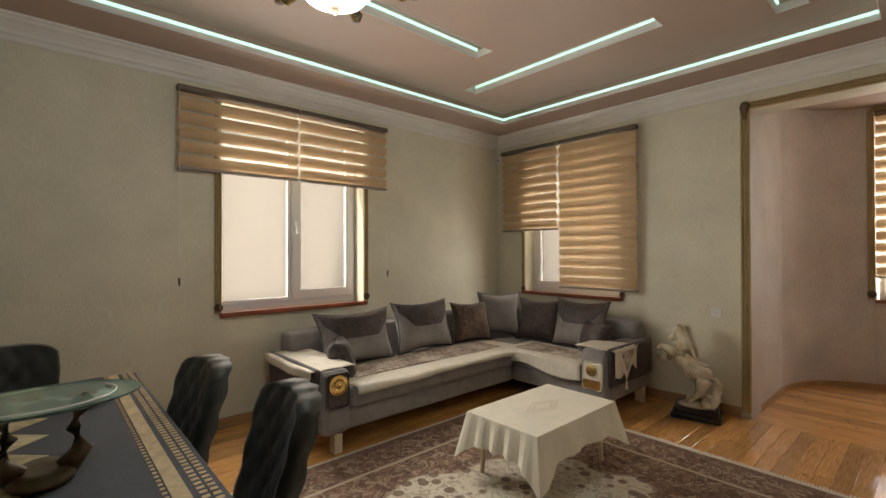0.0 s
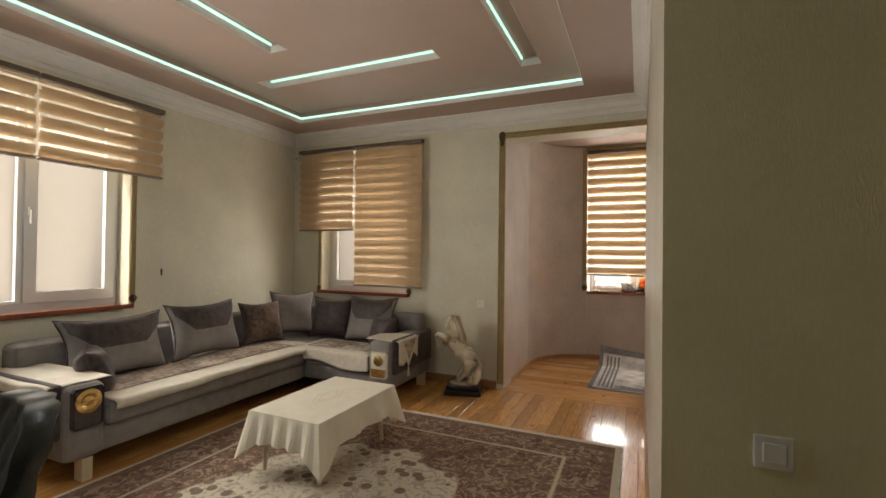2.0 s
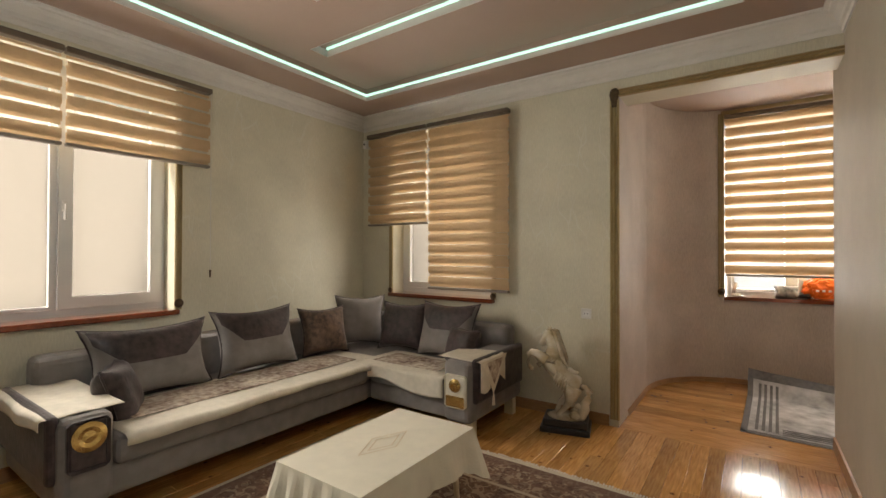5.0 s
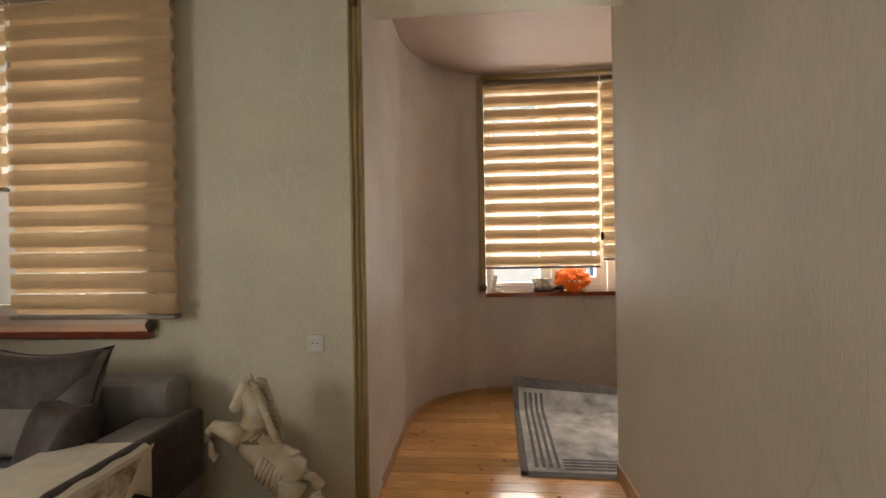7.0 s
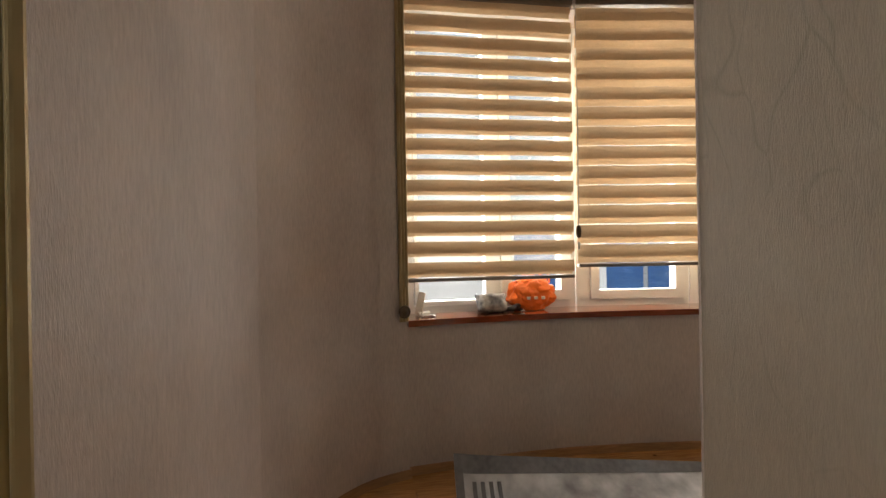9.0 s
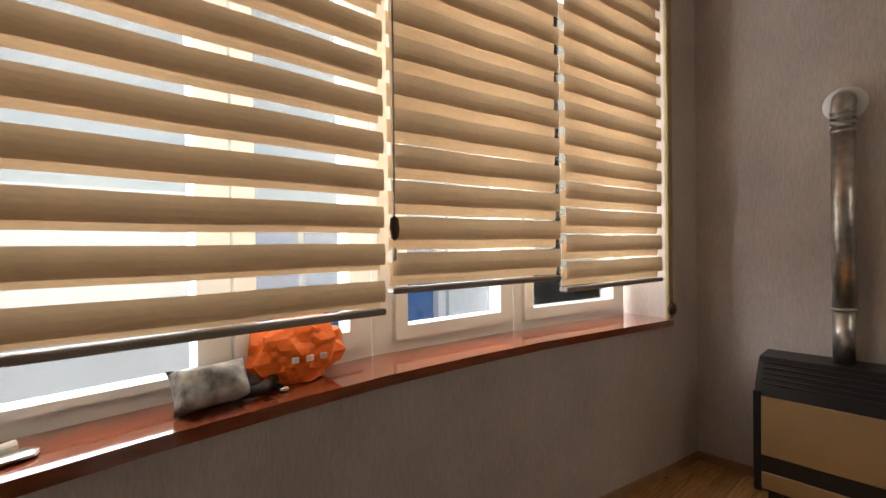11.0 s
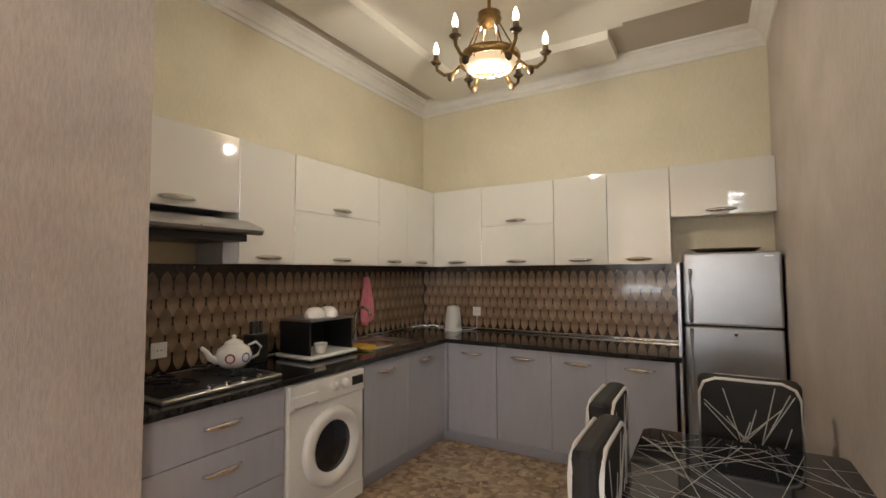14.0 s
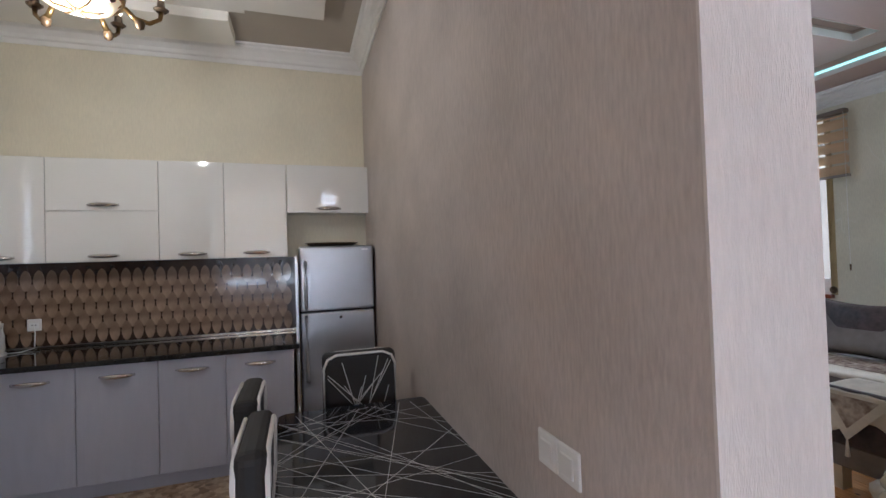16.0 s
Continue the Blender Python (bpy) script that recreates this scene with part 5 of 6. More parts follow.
qc = quilted_chair(pose(2.29, -3.95, 0, 0, 0, 176))
copy_thing(qc, pose(1.58, -4.07, 0, 0, 0, 184))
copy_thing(qc, pose(0.62, -4.72, 0, 0, 0, -90))
dt = thing("dining_table", "long dining table with a charcoal cloth", "dining table", pose(0, 0, 0))
part("tabletop", box(0.82, 3.08, -5.18, -4.19, 0.72, 0.75, 0.006), M_SKIRT, dt)
for x in (0.95, 2.95):
    for y in (-5.05, -4.32):
        part("leg", cyl(0.03, 0.04, (x, y, 0.012 if x > 1.1 else 0.0), (x, y, 0.72), 12), M_SKIRT, dt)
cl = thing("dining_tablecloth", "charcoal cloth with a gold and blue woven border", "tablecloth", pose(0, 0, 0))
part("cloth", box(0.80, 3.10, -5.20, -4.17, 0.751, 0.757), M_NAVY, cl)
part("side_fall", box(0.80, 3.10, -4.172, -4.168, 0.56, 0.756), M_NAVY, cl)
part("border_band", box(0.80, 3.10, -4.30, -4.255, 0.7575, 0.7595), M_TBAND, cl, "gold woven band")
zig = bmesh.new()
for i in range(70):
    x = 0.81 + i * 0.0325
    for y, s in ((-4.195, 1), (-4.225, -1)):
        box(x, x + 0.018, y - 0.011, y + 0.011, 0.7575, 0.7592, bm=zig, m=Matrix())
    box(x, x + 0.016, -4.318, -4.305, 0.7575, 0.759, bm=zig)
tagged(part("border_weave", zig, M_TBAND, cl, "pale stepped border figures"), kind="stuff")
run = thing("table_runner", "gold brocade runner with diamond ends on the table", "table runner", pose(0, 0, 0))
for i in range(9):
    x = 0.98 + i * 0.235
    part("diamond", prism([(x - 0.13, -4.70), (x, -4.80), (x + 0.13, -4.70), (x, -4.56)], 0.7575, 0.7605), M_RUNNER, run)
st = thing("glass_stand", "oval glass plate on a dark carved dolphin stand", "stand", pose(2.12, -4.58, 0.761))
part("base", lathe([(0.001, 0), (0.12, 0), (0.12, 0.015), (0.09, 0.035), (0.05, 0.03), (0.001, 0.03)], 20, m=Matrix.Diagonal((1, 0.7, 1, 1))), M_BRONZE, st, smooth=True)
for s in (-1, 1):
    part("figure", tube([(0.0, s * 0.06, 0.02), (0.0, s * 0.10, 0.07), (0.0, s * 0.075, 0.14), (0.0, s * 0.09, 0.20), (0, s * 0.12, 0.225)], [0.035, 0.03, 0.022, 0.026, 0.03], 10), M_BRONZE, st, "dark carved figure", True)
part("glass_plate", lathe([(0.001, 0.232), (0.20, 0.232), (0.225, 0.24), (0.225, 0.247), (0.20, 0.243), (0.001, 0.242)], 40, m=Matrix.Diagonal((0.8, 1.15, 1, 1))), M_GREENG, st, "clear green-edged glass plate")
part("plate_rim", tube([(0.15 * math.cos(a / 12 * math.pi) , 0.19 * math.sin(a / 12 * math.pi), 0.247) for a in range(-6, 9)], 0.003, 6), M_WHITEP, st)
M_RED = mat("red_fruit", (0.30, 0.02, 0.015), 0.3, vary=0.4, scale=9)
M_ORANGE = mat("orange_sweets", (0.55, 0.17, 0.03), 0.4, vary=0.4, scale=14)


def dish(x, y, r, label, fill=None, fruits=0):
    d = thing("plate", label, "plate", pose(x, y, 0.7615))
    part("dish", lathe([(0.001, 0), (r * 0.6, 0.0), (r, 0.016), (r, 0.019), (r * 0.6, 0.006), (0.001, 0.005)], 28), M_WHITEP, d, smooth=True)
    rn = random.Random(int(x * 100))
    for i in range(fruits):
        a, q = rn.uniform(0, 6.3), rn.uniform(0, r * 0.55)
        part("sweet", lathe([(0.001, -0.018), (0.012, -0.014), (0.02, 0.0), (0.013, 0.014), (0.001, 0.018)], 9, m=pose(q * math.cos(a), q * math.sin(a), 0.03 + rn.uniform(0, 0.02))), fill, d, smooth=True)


dish(1.38, -4.88, 0.11, "white plate with biscuits on the cloth", M_RUNNER, 8)
dish(1.72, -4.93, 0.12, "empty white plate on the cloth")
dish(1.15, -4.62, 0.10, "white plate with orange sweets", M_ORANGE, 9)
dish(1.30, -4.42, 0.11, "white plate with dark red fruit", M_RED, 11)


# ---- wall clock and ceiling lamp of the living room ----
clock = thing("wall_clock", "black oval wall plaque with an ornate gold frame", "wall clock", pose(0.0, -5.14, 2.52, 0, 90, 0))
part("face", lathe([(0.001, 0.02), (0.15, 0.02), (0.16, 0.0)], 36, m=Matrix.Diagonal((1.25, 1, 1, 1))), M_BLACK, clock, "black face")
part("frame", lathe([(0.15, 0.015), (0.155, 0.035), (0.175, 0.045), (0.19, 0.03), (0.195, 0.0)], 36, m=Matrix.Diagonal((1.25, 1, 1, 1))), M_GOLDP, clock, "gold carved frame", True)
for i in range(24):
    a = i / 24 * 2 * math.pi
    part("leaf", lathe([(0.001, 0.0), (0.02, 0.008), (0.012, 0.026), (0.001, 0.03)], 8, m=pose(0.235 * math.cos(a), 0.185 * math.sin(a), 0.02)), M_GOLDP, clock, smooth=True)
for dx, dy, h in ((-0.02, -0.06, 0.1), (-0.02, -0.02, 0.08), (0.0, 0.03, 0.12), (0.05, 0.0, 0.02)):
    part("calligraphy_stroke", box(dx - h / 2, dx + h / 2, dy - 0.008, dy + 0.008, 0.02, 0.024), M_WHITEP, clock)
M_BOWL = glow("lit_glass_bowl", (0.62, 0.88, 0.95), 0.75)
cl2 = thing("ceiling_lamp", "lit white glass bowl lamp with bronze scroll arms", "ceiling lamp", pose(2.37, -3.70, 0))
part("bowl", lathe([(0.001, 2.455), (0.06, 2.462), (0.12, 2.49), (0.165, 2.54), (0.185, 2.60), (0.17, 2.605), (0.12, 2.62)], 32), M_BOWL, cl2, "glowing white glass bowl", True)
part("finial", lathe([(0.001, 2.42), (0.012, 2.43), (0.022, 2.45), (0.012, 2.465)], 12), M_BRONZE, cl2, smooth=True)
part("stem", cyl(0.012, 0.012, (0, 0, 2.6), (0, 0, ZL + 0.115), 10), M_BRASS, cl2)
part("canopy", lathe([(0.001, ZL + 0.06), (0.03, ZL + 0.065), (0.07, ZL + 0.115), (0.07, ZL + 0.12)], 20), M_BRASS, cl2, smooth=True)
for i in range(6):
    a = radians(60 * i + 15)
    c, q = math.cos(a), math.sin(a)
    arm = part("arm", tube([(0.02 * c, 0.02 * q, 2.72), (0.15 * c, 0.15 * q, 2.66), (0.22 * c, 0.22 * q, 2.58), (0.29 * c, 0.29 * q, 2.56), (0.35 * c, 0.35 * q, 2.60)], [0.012, 0.013, 0.016, 0.012, 0.012], 8), M_BRASS, cl2, smooth=True)
    part("lamp_cup", lathe([(0.001, 0), (0.02, 0.0), (0.03, 0.03), (0.015, 0.05), (0.03, 0.07)], 12, m=pose(0.35 * c, 0.35 * q, 2.58)), M_BRONZE, arm, smooth=True)

# ---- switches, sockets, detector ----


def switch(name, m, label, two=False, socket=False):
    s = thing(name, label, name.replace("_", " "), m)
    part("plate", box(-0.043, 0.043, 0, 0.009, -0.043, 0.043, 0.004, seg=2), M_WHITEP, s)
    if socket:
        part("well", box(-0.026, 0.026, 0.009, 0.011, -0.018, 0.018, 0.004), M_PVC, s)
        for x in (-0.01, 0.01):
            part("pin_hole", cyl(0.004, 0.004, (x, 0.0105, 0), (x, 0.0122, 0), 8), M_BLACK, s)
    else:
        part("rocker", box(-0.026, 0.026, 0.009, 0.014, -0.026, 0.026, 0.003), M_WHITEP, s)


switch("wall_socket", pose(2.625, 0, 0.905, 0, 0, 180), "white wall socket beside the opening", socket=True)
switch("light_switch", pose(4.53, KY - 0.22, 0.945, 0, 0, 180), "white light switch on the wall")
switch("light_switch", pose(PX1, 0.09, 0.965, 0, 0, -90), "white light switch on the taupe wall")
switch("wall_socket", pose(PX1, 0.0, 0.965, 0, 0, -90), "white wall plate next to the switch")
switch("wall_socket", pose(6.93, KY + 0.012, 1.055, 0, 0, 0), "white socket on the splashback", socket=True)
switch("wall_socket", pose(KX - 0.012, -0.36, 1.02, 0, 0, 90), "white socket beside the cooker", socket=True)
det = thing("wall_sensor", "small grey box high in the room corner", "sensor", pose(0.03, -0.02, 2.68))
part("housing", box(0, 0.055, -0.03, 0.02, -0.045, 0.045, 0.006), M_WHITEP, det)
part("lens", cyl(0.012, 0.012, (0.028, -0.03, 0), (0.028, -0.034, 0), 10), M_BLACK, det)

# ---- bay: heater, mat, things on the sill ----
M_TANM = mat("gold_brown_panel", (0.36, 0.23, 0.10), 0.4, 0.3, vary=0.08, scale=6)
M_GALV = mat("galvanised_pipe", (0.58, 0.57, 0.54), 0.34, 1.0, vary=0.3, scale=22, detail=3, bump=0.35, bscale=22)
h = thing("gas_heater", "black gas wall heater with a gold-brown front", "heater", pose(0, 0, 0))
bm = bmesh.new()
prof = [(6.86, 0.06), (6.60, 0.06), (6.585, 0.08), (6.585, 0.58), (6.60, 0.64), (6.66, 0.74), (6.69, 0.765), (6.86, 0.775)]
a = [bm.verts.new((x, 0.72, z)) for x, z in prof]
b = [bm.verts.new((x, 1.45, z)) for x, z in prof]
for i in range(len(prof)):
    j = (i + 1) % len(prof)
    bm.faces.new((a[i], a[j], b[j], b[i]))
bm.faces.new(a)
bm.faces.new(b[::-1])
bmesh.ops.recalc_face_normals(bm, faces=bm.faces)
part("body", bm, M_BLACK, h)
for y in (0.722, 1.432):
    part("side_frame", box(6.572, 6.86, y - 0.012, y + 0.024, 0.06, 0.60, 0.006), M_BLACK, h)
part("front_panel", box(6.572, 6.588, 0.755, 1.42, 0.26, 0.575, 0.004), M_TANM, h, "gold-brown front panel")
part("lower_panel", box(6.572, 6.588, 0.755, 1.42, 0.08, 0.17, 0.004), M_TANM, h, "gold-brown lower panel")
for i in range(5):
    f = i / 4
    part("grille_bar", tube([(6.598 + 0.06 * f, 0.75, 0.64 + 0.10 * f), (6.598 + 0.06 * f, 1.42, 0.64 + 0.10 * f)], 0.006, 6), M_BLACK, h)
for i, (w, dy) in enumerate(((0.03, 0), (0.022, 0.034), (0.03, 0.062))):
    part("nameplate_mark", box(6.568, 6.573, 0.79 + dy, 0.79 + dy + w, 0.53, 0.552, 0.002), M_CHROME, h)
for y in (0.8, 1.38):
    part("foot", box(6.62, 6.82, y - 0.02, y + 0.02, 0, 0.062), M_BLACK, h)
fl = thing("flue_pipe", "shiny galvanised flue pipe with a white wall plate", "flue pipe", pose(0, 0, 0))
part("pipe", cyl(0.046, 0.046, (6.80, 1.11, 0.77), (6.80, 1.11, 1.05), 24), M_GALV, fl, smooth=True)
part("pipe", cyl(0.049, 0.049, (6.80, 1.11, 1.04), (6.80, 1.11, 1.98), 24), M_GALV, fl, smooth=True)
elb = [(6.80, 1.11, 1.95), (6.80, 1.11, 2.06), (6.806, 1.11, 2.10), (6.825, 1.11, 2.125), (6.865, 1.11, 2.13)]
part("elbow", tube(elb, 0.049, 20), M_GALV, fl, smooth=True)
for z in (1.045, 1.96, 2.0, 2.03, 2.055):
    part("joint_ring", lathe([(0.049, -0.008), (0.054, -0.003), (0.054, 0.003), (0.049, 0.008)], 24, m=pose(6.80, 1.11, z)), M_GALV, fl, smooth=True)
part("wall_plate", lathe([(0.05, 0.012), (0.085, 0.01), (0.092, 0.0)], 28, m=pose(HX, 1.11, 2.11, 0, -90, 0)), M_WHITEP, fl, "white round wall plate", True)
gv = thing("gas_valve", "brass gas valve with a yellow hose at the wall foot", "gas valve", pose(6.82, 0.44, 0.0))
part("valve_body", tube([(0, 0.03, 0.12), (0, -0.05, 0.12)], 0.018, 10), M_BRASS, gv)
part("lever", box(-0.03, -0.02, -0.02, 0.05, 0.13, 0.145, 0.003), M_RED, gv)
M_YELLOW = mat("yellow_hose", (0.62, 0.40, 0.04), 0.45, vary=0.1, scale=10)
part("hose", tube([(0, -0.05, 0.12), (0, -0.15, 0.09), (0.0, -0.28, 0.06), (0.0, -0.39, 0.045)], 0.012, 8), M_YELLOW, gv, "yellow gas hose", True)
part("pipe", tube([(0, 0.03, 0.12), (0, 0.14, 0.10), (0.0, 0.28, 0.10)], 0.011, 8), M_BLACK, gv)

M_MAT = mat("grey_marbled_mat", (0.36, 0.35, 0.35), 0.9, vary=0.4, scale=8, color2=(0.74, 0.73, 0.72), detail=9, bump=0.2, bscale=200)
M_MATD = mat("mat_dark_stripe", (0.16, 0.155, 0.155), 0.9, vary=0.25, scale=30)
mt = thing("mat", "grey marbled rug with dark stripes and a curled corner", "mat", pose(3.70, 0.47, 0, 0, 0, -2))


def mat_sheet(x0, x1, y0, y1, up):
    bm = bmesh.new()
    n, k = max(2, int((x1 - x0) / 0.04)), max(2, int((y1 - y0) / 0.04))
    g = []
    for i in range(n + 1):
        row = []
        for j in range(k + 1):
            x, y = x0 + (x1 - x0) * i / n, y0 + (y1 - y0) * j / k
            cu = max(0, y - 1.08) ** 1.3 * 1.5 * max(0.2, 1 - x * 0.45) + 0.07 * max(0, 0.12 - x) * max(0, y - 0.5)
            row.append(bm.verts.new((x, y - 0.25 * cu, 0.008 + up + cu)))
        g.append(row)
    for a, b in zip(g, g[1:]):
        for j in range(k):
            bm.faces.new((a[j], b[j], b[j + 1], a[j + 1]))
    thicken(bm, 0.005 if up == 0 else -0.001)
    return bm


part("field", mat_sheet(0, 1.9, 0, 1.32, 0.0), M_MAT, mt, smooth=True)
part("edge_band", mat_sheet(0.0, 0.045, 0.0, 1.32, 0.0025), M_MATD, mt, "dark grey edge")
part("edge_band", mat_sheet(0.0, 1.9, 0.0, 0.045, 0.0025), M_MATD, mt, "dark grey edge")
part("edge_band", mat_sheet(0.0, 1.9, 1.25, 1.32, 0.0025), M_MATD, mt, "dark grey edge")
for i in range(4):
    part("stripe", mat_sheet(0.09 + i * 0.045, 0.112 + i * 0.045, 0.10, 1.22, 0.0025), M_MATD, mt)
    part("stripe", mat_sheet(0.27, 1.8, 0.08 + i * 0.04, 0.10 + i * 0.04, 0.0025), M_MATD, mt)

M_BAG = mat("orange_plastic_bag", (0.85, 0.17, 0.02), 0.3, vary=0.2, scale=14)
bg = thing("plastic_bag", "crumpled orange plastic bag on the window sill", "bag", pose(4.38, 2.26, 0.943))
bm = bmesh.new()
bmesh.ops.create_icosphere(bm, subdivisions=4, radius=1)
for v in bm.verts:
    n_ = noise.noise(v.co * 2.3) * 0.25 + noise.noise(v.co * 6) * 0.12
    z = max(v.co.z, -0.75)
    v.co = Vector((v.co.x * 0.16 * (1 + n_) , v.co.y * 0.085 * (1 + n_), 0.105 + z * 0.135 * (1 + n_ * 0.7)))
    v.co.z = max(v.co.z, 0.003)
part("bag_body", bm, M_BAG, bg)
part("bag_handle", tube([(0.05, 0, 0.2), (0.08, 0.0, 0.27), (0.13, 0.01, 0.26), (0.13, 0.0, 0.18)], 0.009, 6), M_BAG, bg)
for i in range(3):
    part("print_patch", box(-0.06 + i * 0.05, -0.035 + i * 0.05, -0.096, -0.09, 0.08, 0.10, 0.002), M_WHITEP, bg)
M_POUCH = mat("patterned_pouch", (0.05, 0.06, 0.09), 0.7, vary=0.6, scale=26, color2=(0.70, 0.66, 0.58), detail=2)
pc = thing("pouch", "small patterned pouch with a black strap on the sill", "pouch", pose(4.08, 2.17, 0.943, 0, 0, 8))
part("body", cushion(bmesh.new(), 0.22, 0.13, 0.14, pose(0, 0, 0.064, -25, 0, 0), 0.12, 10), M_POUCH, pc, smooth=True)
part("strap", tube([(0.07, -0.02, 0.02), (0.13, -0.05, 0.03), (0.18, -0.02, 0.04), (0.16, 0.02, 0.02), (0.21, -0.03, 0.012)], [0.014, 0.02, 0.02, 0.018, 0.01], 6), M_BLACK, pc, "black strap", True)
part("buckle", box(0.19, 0.22, -0.05, -0.02, 0.004, 0.016, 0.003), M_CHROME, pc)
ph = thing("foil_packet", "small crumpled clear packet on the sill", "packet", pose(3.66, 2.12, 0.943, 0, 0, 12))
part("packet", cushion(bmesh.new(), 0.12, 0.012, 0.07, pose(0, 0, 0.008), 0.2, 6), M_CHROME, ph)
part("roll", cyl(0.014, 0.014, (-0.06, 0.03, 0.015), (0.02, 0.05, 0.015), 10), M_COVER, ph)
pp = thing("paper_card", "pinkish card leaning beside the window", "card", pose(3.60, 2.17, 0.944, 0, 12, 20))
part("card", box(-0.002, 0.002, -0.05, 0.05, 0.004, 0.15), M_COVER, pp)

# ---- kitchen things ----
M_PATT = mat("black_patterned_cloth", (0.02, 0.018, 0.017), 0.7, vary=0.2, scale=20)
M_LINE = mat("silver_line", (0.62, 0.60, 0.56), 0.35, 0.2, vary=0.1, scale=20)
M_ENAMEL = mat("white_enamel", (0.80, 0.78, 0.74), 0.15, vary=0.03, scale=8, coat=0.5)
M_PINK = mat("pink_towel", (0.62, 0.20, 0.25), 0.9, vary=0.12, scale=20, bump=0.3, bscale=250)


def lines_on(w, d, z, n, seed, parent, name="pattern_line", axis="z", th=0.003, off=0.0006):
    """Straight crossing strokes of a printed pattern, clipped to a w x d field."""
    rn = random.Random(seed)
    for i in range(n):
        a = rn.uniform(-0.9, 0.9) + (math.pi / 2 if i % 2 else 0)
        cx, cy = rn.uniform(-w * 0.4, w * 0.4), rn.uniform(-d * 0.4, d * 0.4)
        dx, dy = math.cos(a), math.sin(a)
        ts = []
        for o, e, lim in ((cx, dx, w / 2 - 0.006), (cy, dy, d / 2 - 0.006)):
            if abs(e) > 1e-3:
                ts.append(sorted(((-lim - o) / e, (lim - o) / e)))
        t0, t1 = max(t[0] for t in ts), min(t[1] for t in ts)
        if t1 - t0 < 0.05:
            continue
        m = pose((0), 0, 0)
        mid = ((t0 + t1) / 2)
        px, py = cx + dx * mid, cy + dy * mid
        L = (t1 - t0) / 2
        bm = box(-L, L, -th / 2, th / 2, 0, off)
        if axis == "z":
            bm.transform(pose(px, py, z, 0, 0, math.degrees(a)))
        else:
            bm.transform(pose(px, z, py, 90, 0, 0) @ pose(0, 0, 0, 0, 0, math.degrees(a)))
        part(name, bm, M_LINE, parent)


kt = thing("kitchen_table", "black glass table with silver crossing lines", "table", pose(4.835, -0.63, 0))
TW, TD = 0.72, 1.16
top = prism([(-TW / 2 + 0.05, -TD / 2), (TW / 2 - 0.03, -TD / 2), (TW / 2, -TD / 2 + 0.03), (TW / 2, TD / 2 - 0.03), (TW / 2 - 0.03, TD / 2), (-TW / 2 + 0.05, TD / 2), (-TW / 2 + 0.01, TD / 2 - 0.06), (-TW / 2 + 0.01, -TD / 2 + 0.06)], 0.742, 0.755)
part("glass_top", top, M_DARKG, kt, "glossy black glass top")
lines_on(TW, TD - 0.1, 0.7553, 28, 5, kt, th=0.002)
part("apron", box(-0.30, 0.32, -0.52, 0.52, 0.68, 0.741, 0.004), M_BLACK, kt)
for x in (-0.29, 0.31):
    for y in (-0.5, 0.5):
        part("leg", cyl(0.025, 0.03, (x, y, 0 if y < 0.45 else 0.001), (x, y, 0.68), 12), M_BLACK, kt)


def pattern_chair(m):
    c = thing("kitchen_chair", "black chair with silver crossing lines and white piping", "chair", m, "kitchen chairs")
    b = part("backrest", softbox(-0.19, 0.19, -0.042, 0.042, 0.46, 0.975, 0.03), M_PATT, c)
    for y in (-0.041, 0.041):
        part("piping", tube([(-0.182, y, 0.47), (-0.184, y, 0.90), (-0.165, y, 0.945), (-0.12, y, 0.966), (0.12, y, 0.966), (0.165, y, 0.945), (0.184, y, 0.90), (0.182, y, 0.47)], 0.007, 6), M_WHITEP, b, "white piping", True)
    for sgn in (1, -1):
        rn = random.Random(3)
        for i in range(12):
            a = radians(rn.choice((62, 118, 75, 105, 50, 130)) + rn.uniform(-6, 6))
            px, pz, L = rn.uniform(-0.12, 0.12), 0.72 + rn.uniform(-0.08, 0.08), 0.15
            dx, dz = math.cos(a) * L, math.sin(a) * L
            k = min(1, (0.165 - abs(px)) / max(abs(dx), 1e-3))
            dx, dz = dx * k, dz * k
            part("pattern_line", tube([(px - dx, sgn * 0.0415, pz - dz), (px + dx, sgn * 0.0415, pz + dz)], 0.0028, 4), M_LINE, b)
    part("seat", softbox(-0.20, 0.20, -0.02, 0.38, 0.41, 0.47, 0.02), M_PATT, c)
    for x in (-0.17, 0.17):
        for y in (0.0, 0.35):
            part("leg", cyl(0.012, 0.016, (x, y, 0.0), (x, y, 0.415), 10), M_BLACK, c)
    return c


pcn = pattern_chair(pose(4.80, -1.42, 0, 0, 0, 0))
copy_thing(pcn, pose(5.28, -0.88, 0, 0, 0, 90))
copy_thing(pcn, pose(5.22, -0.42, 0, 0, 0, 90))

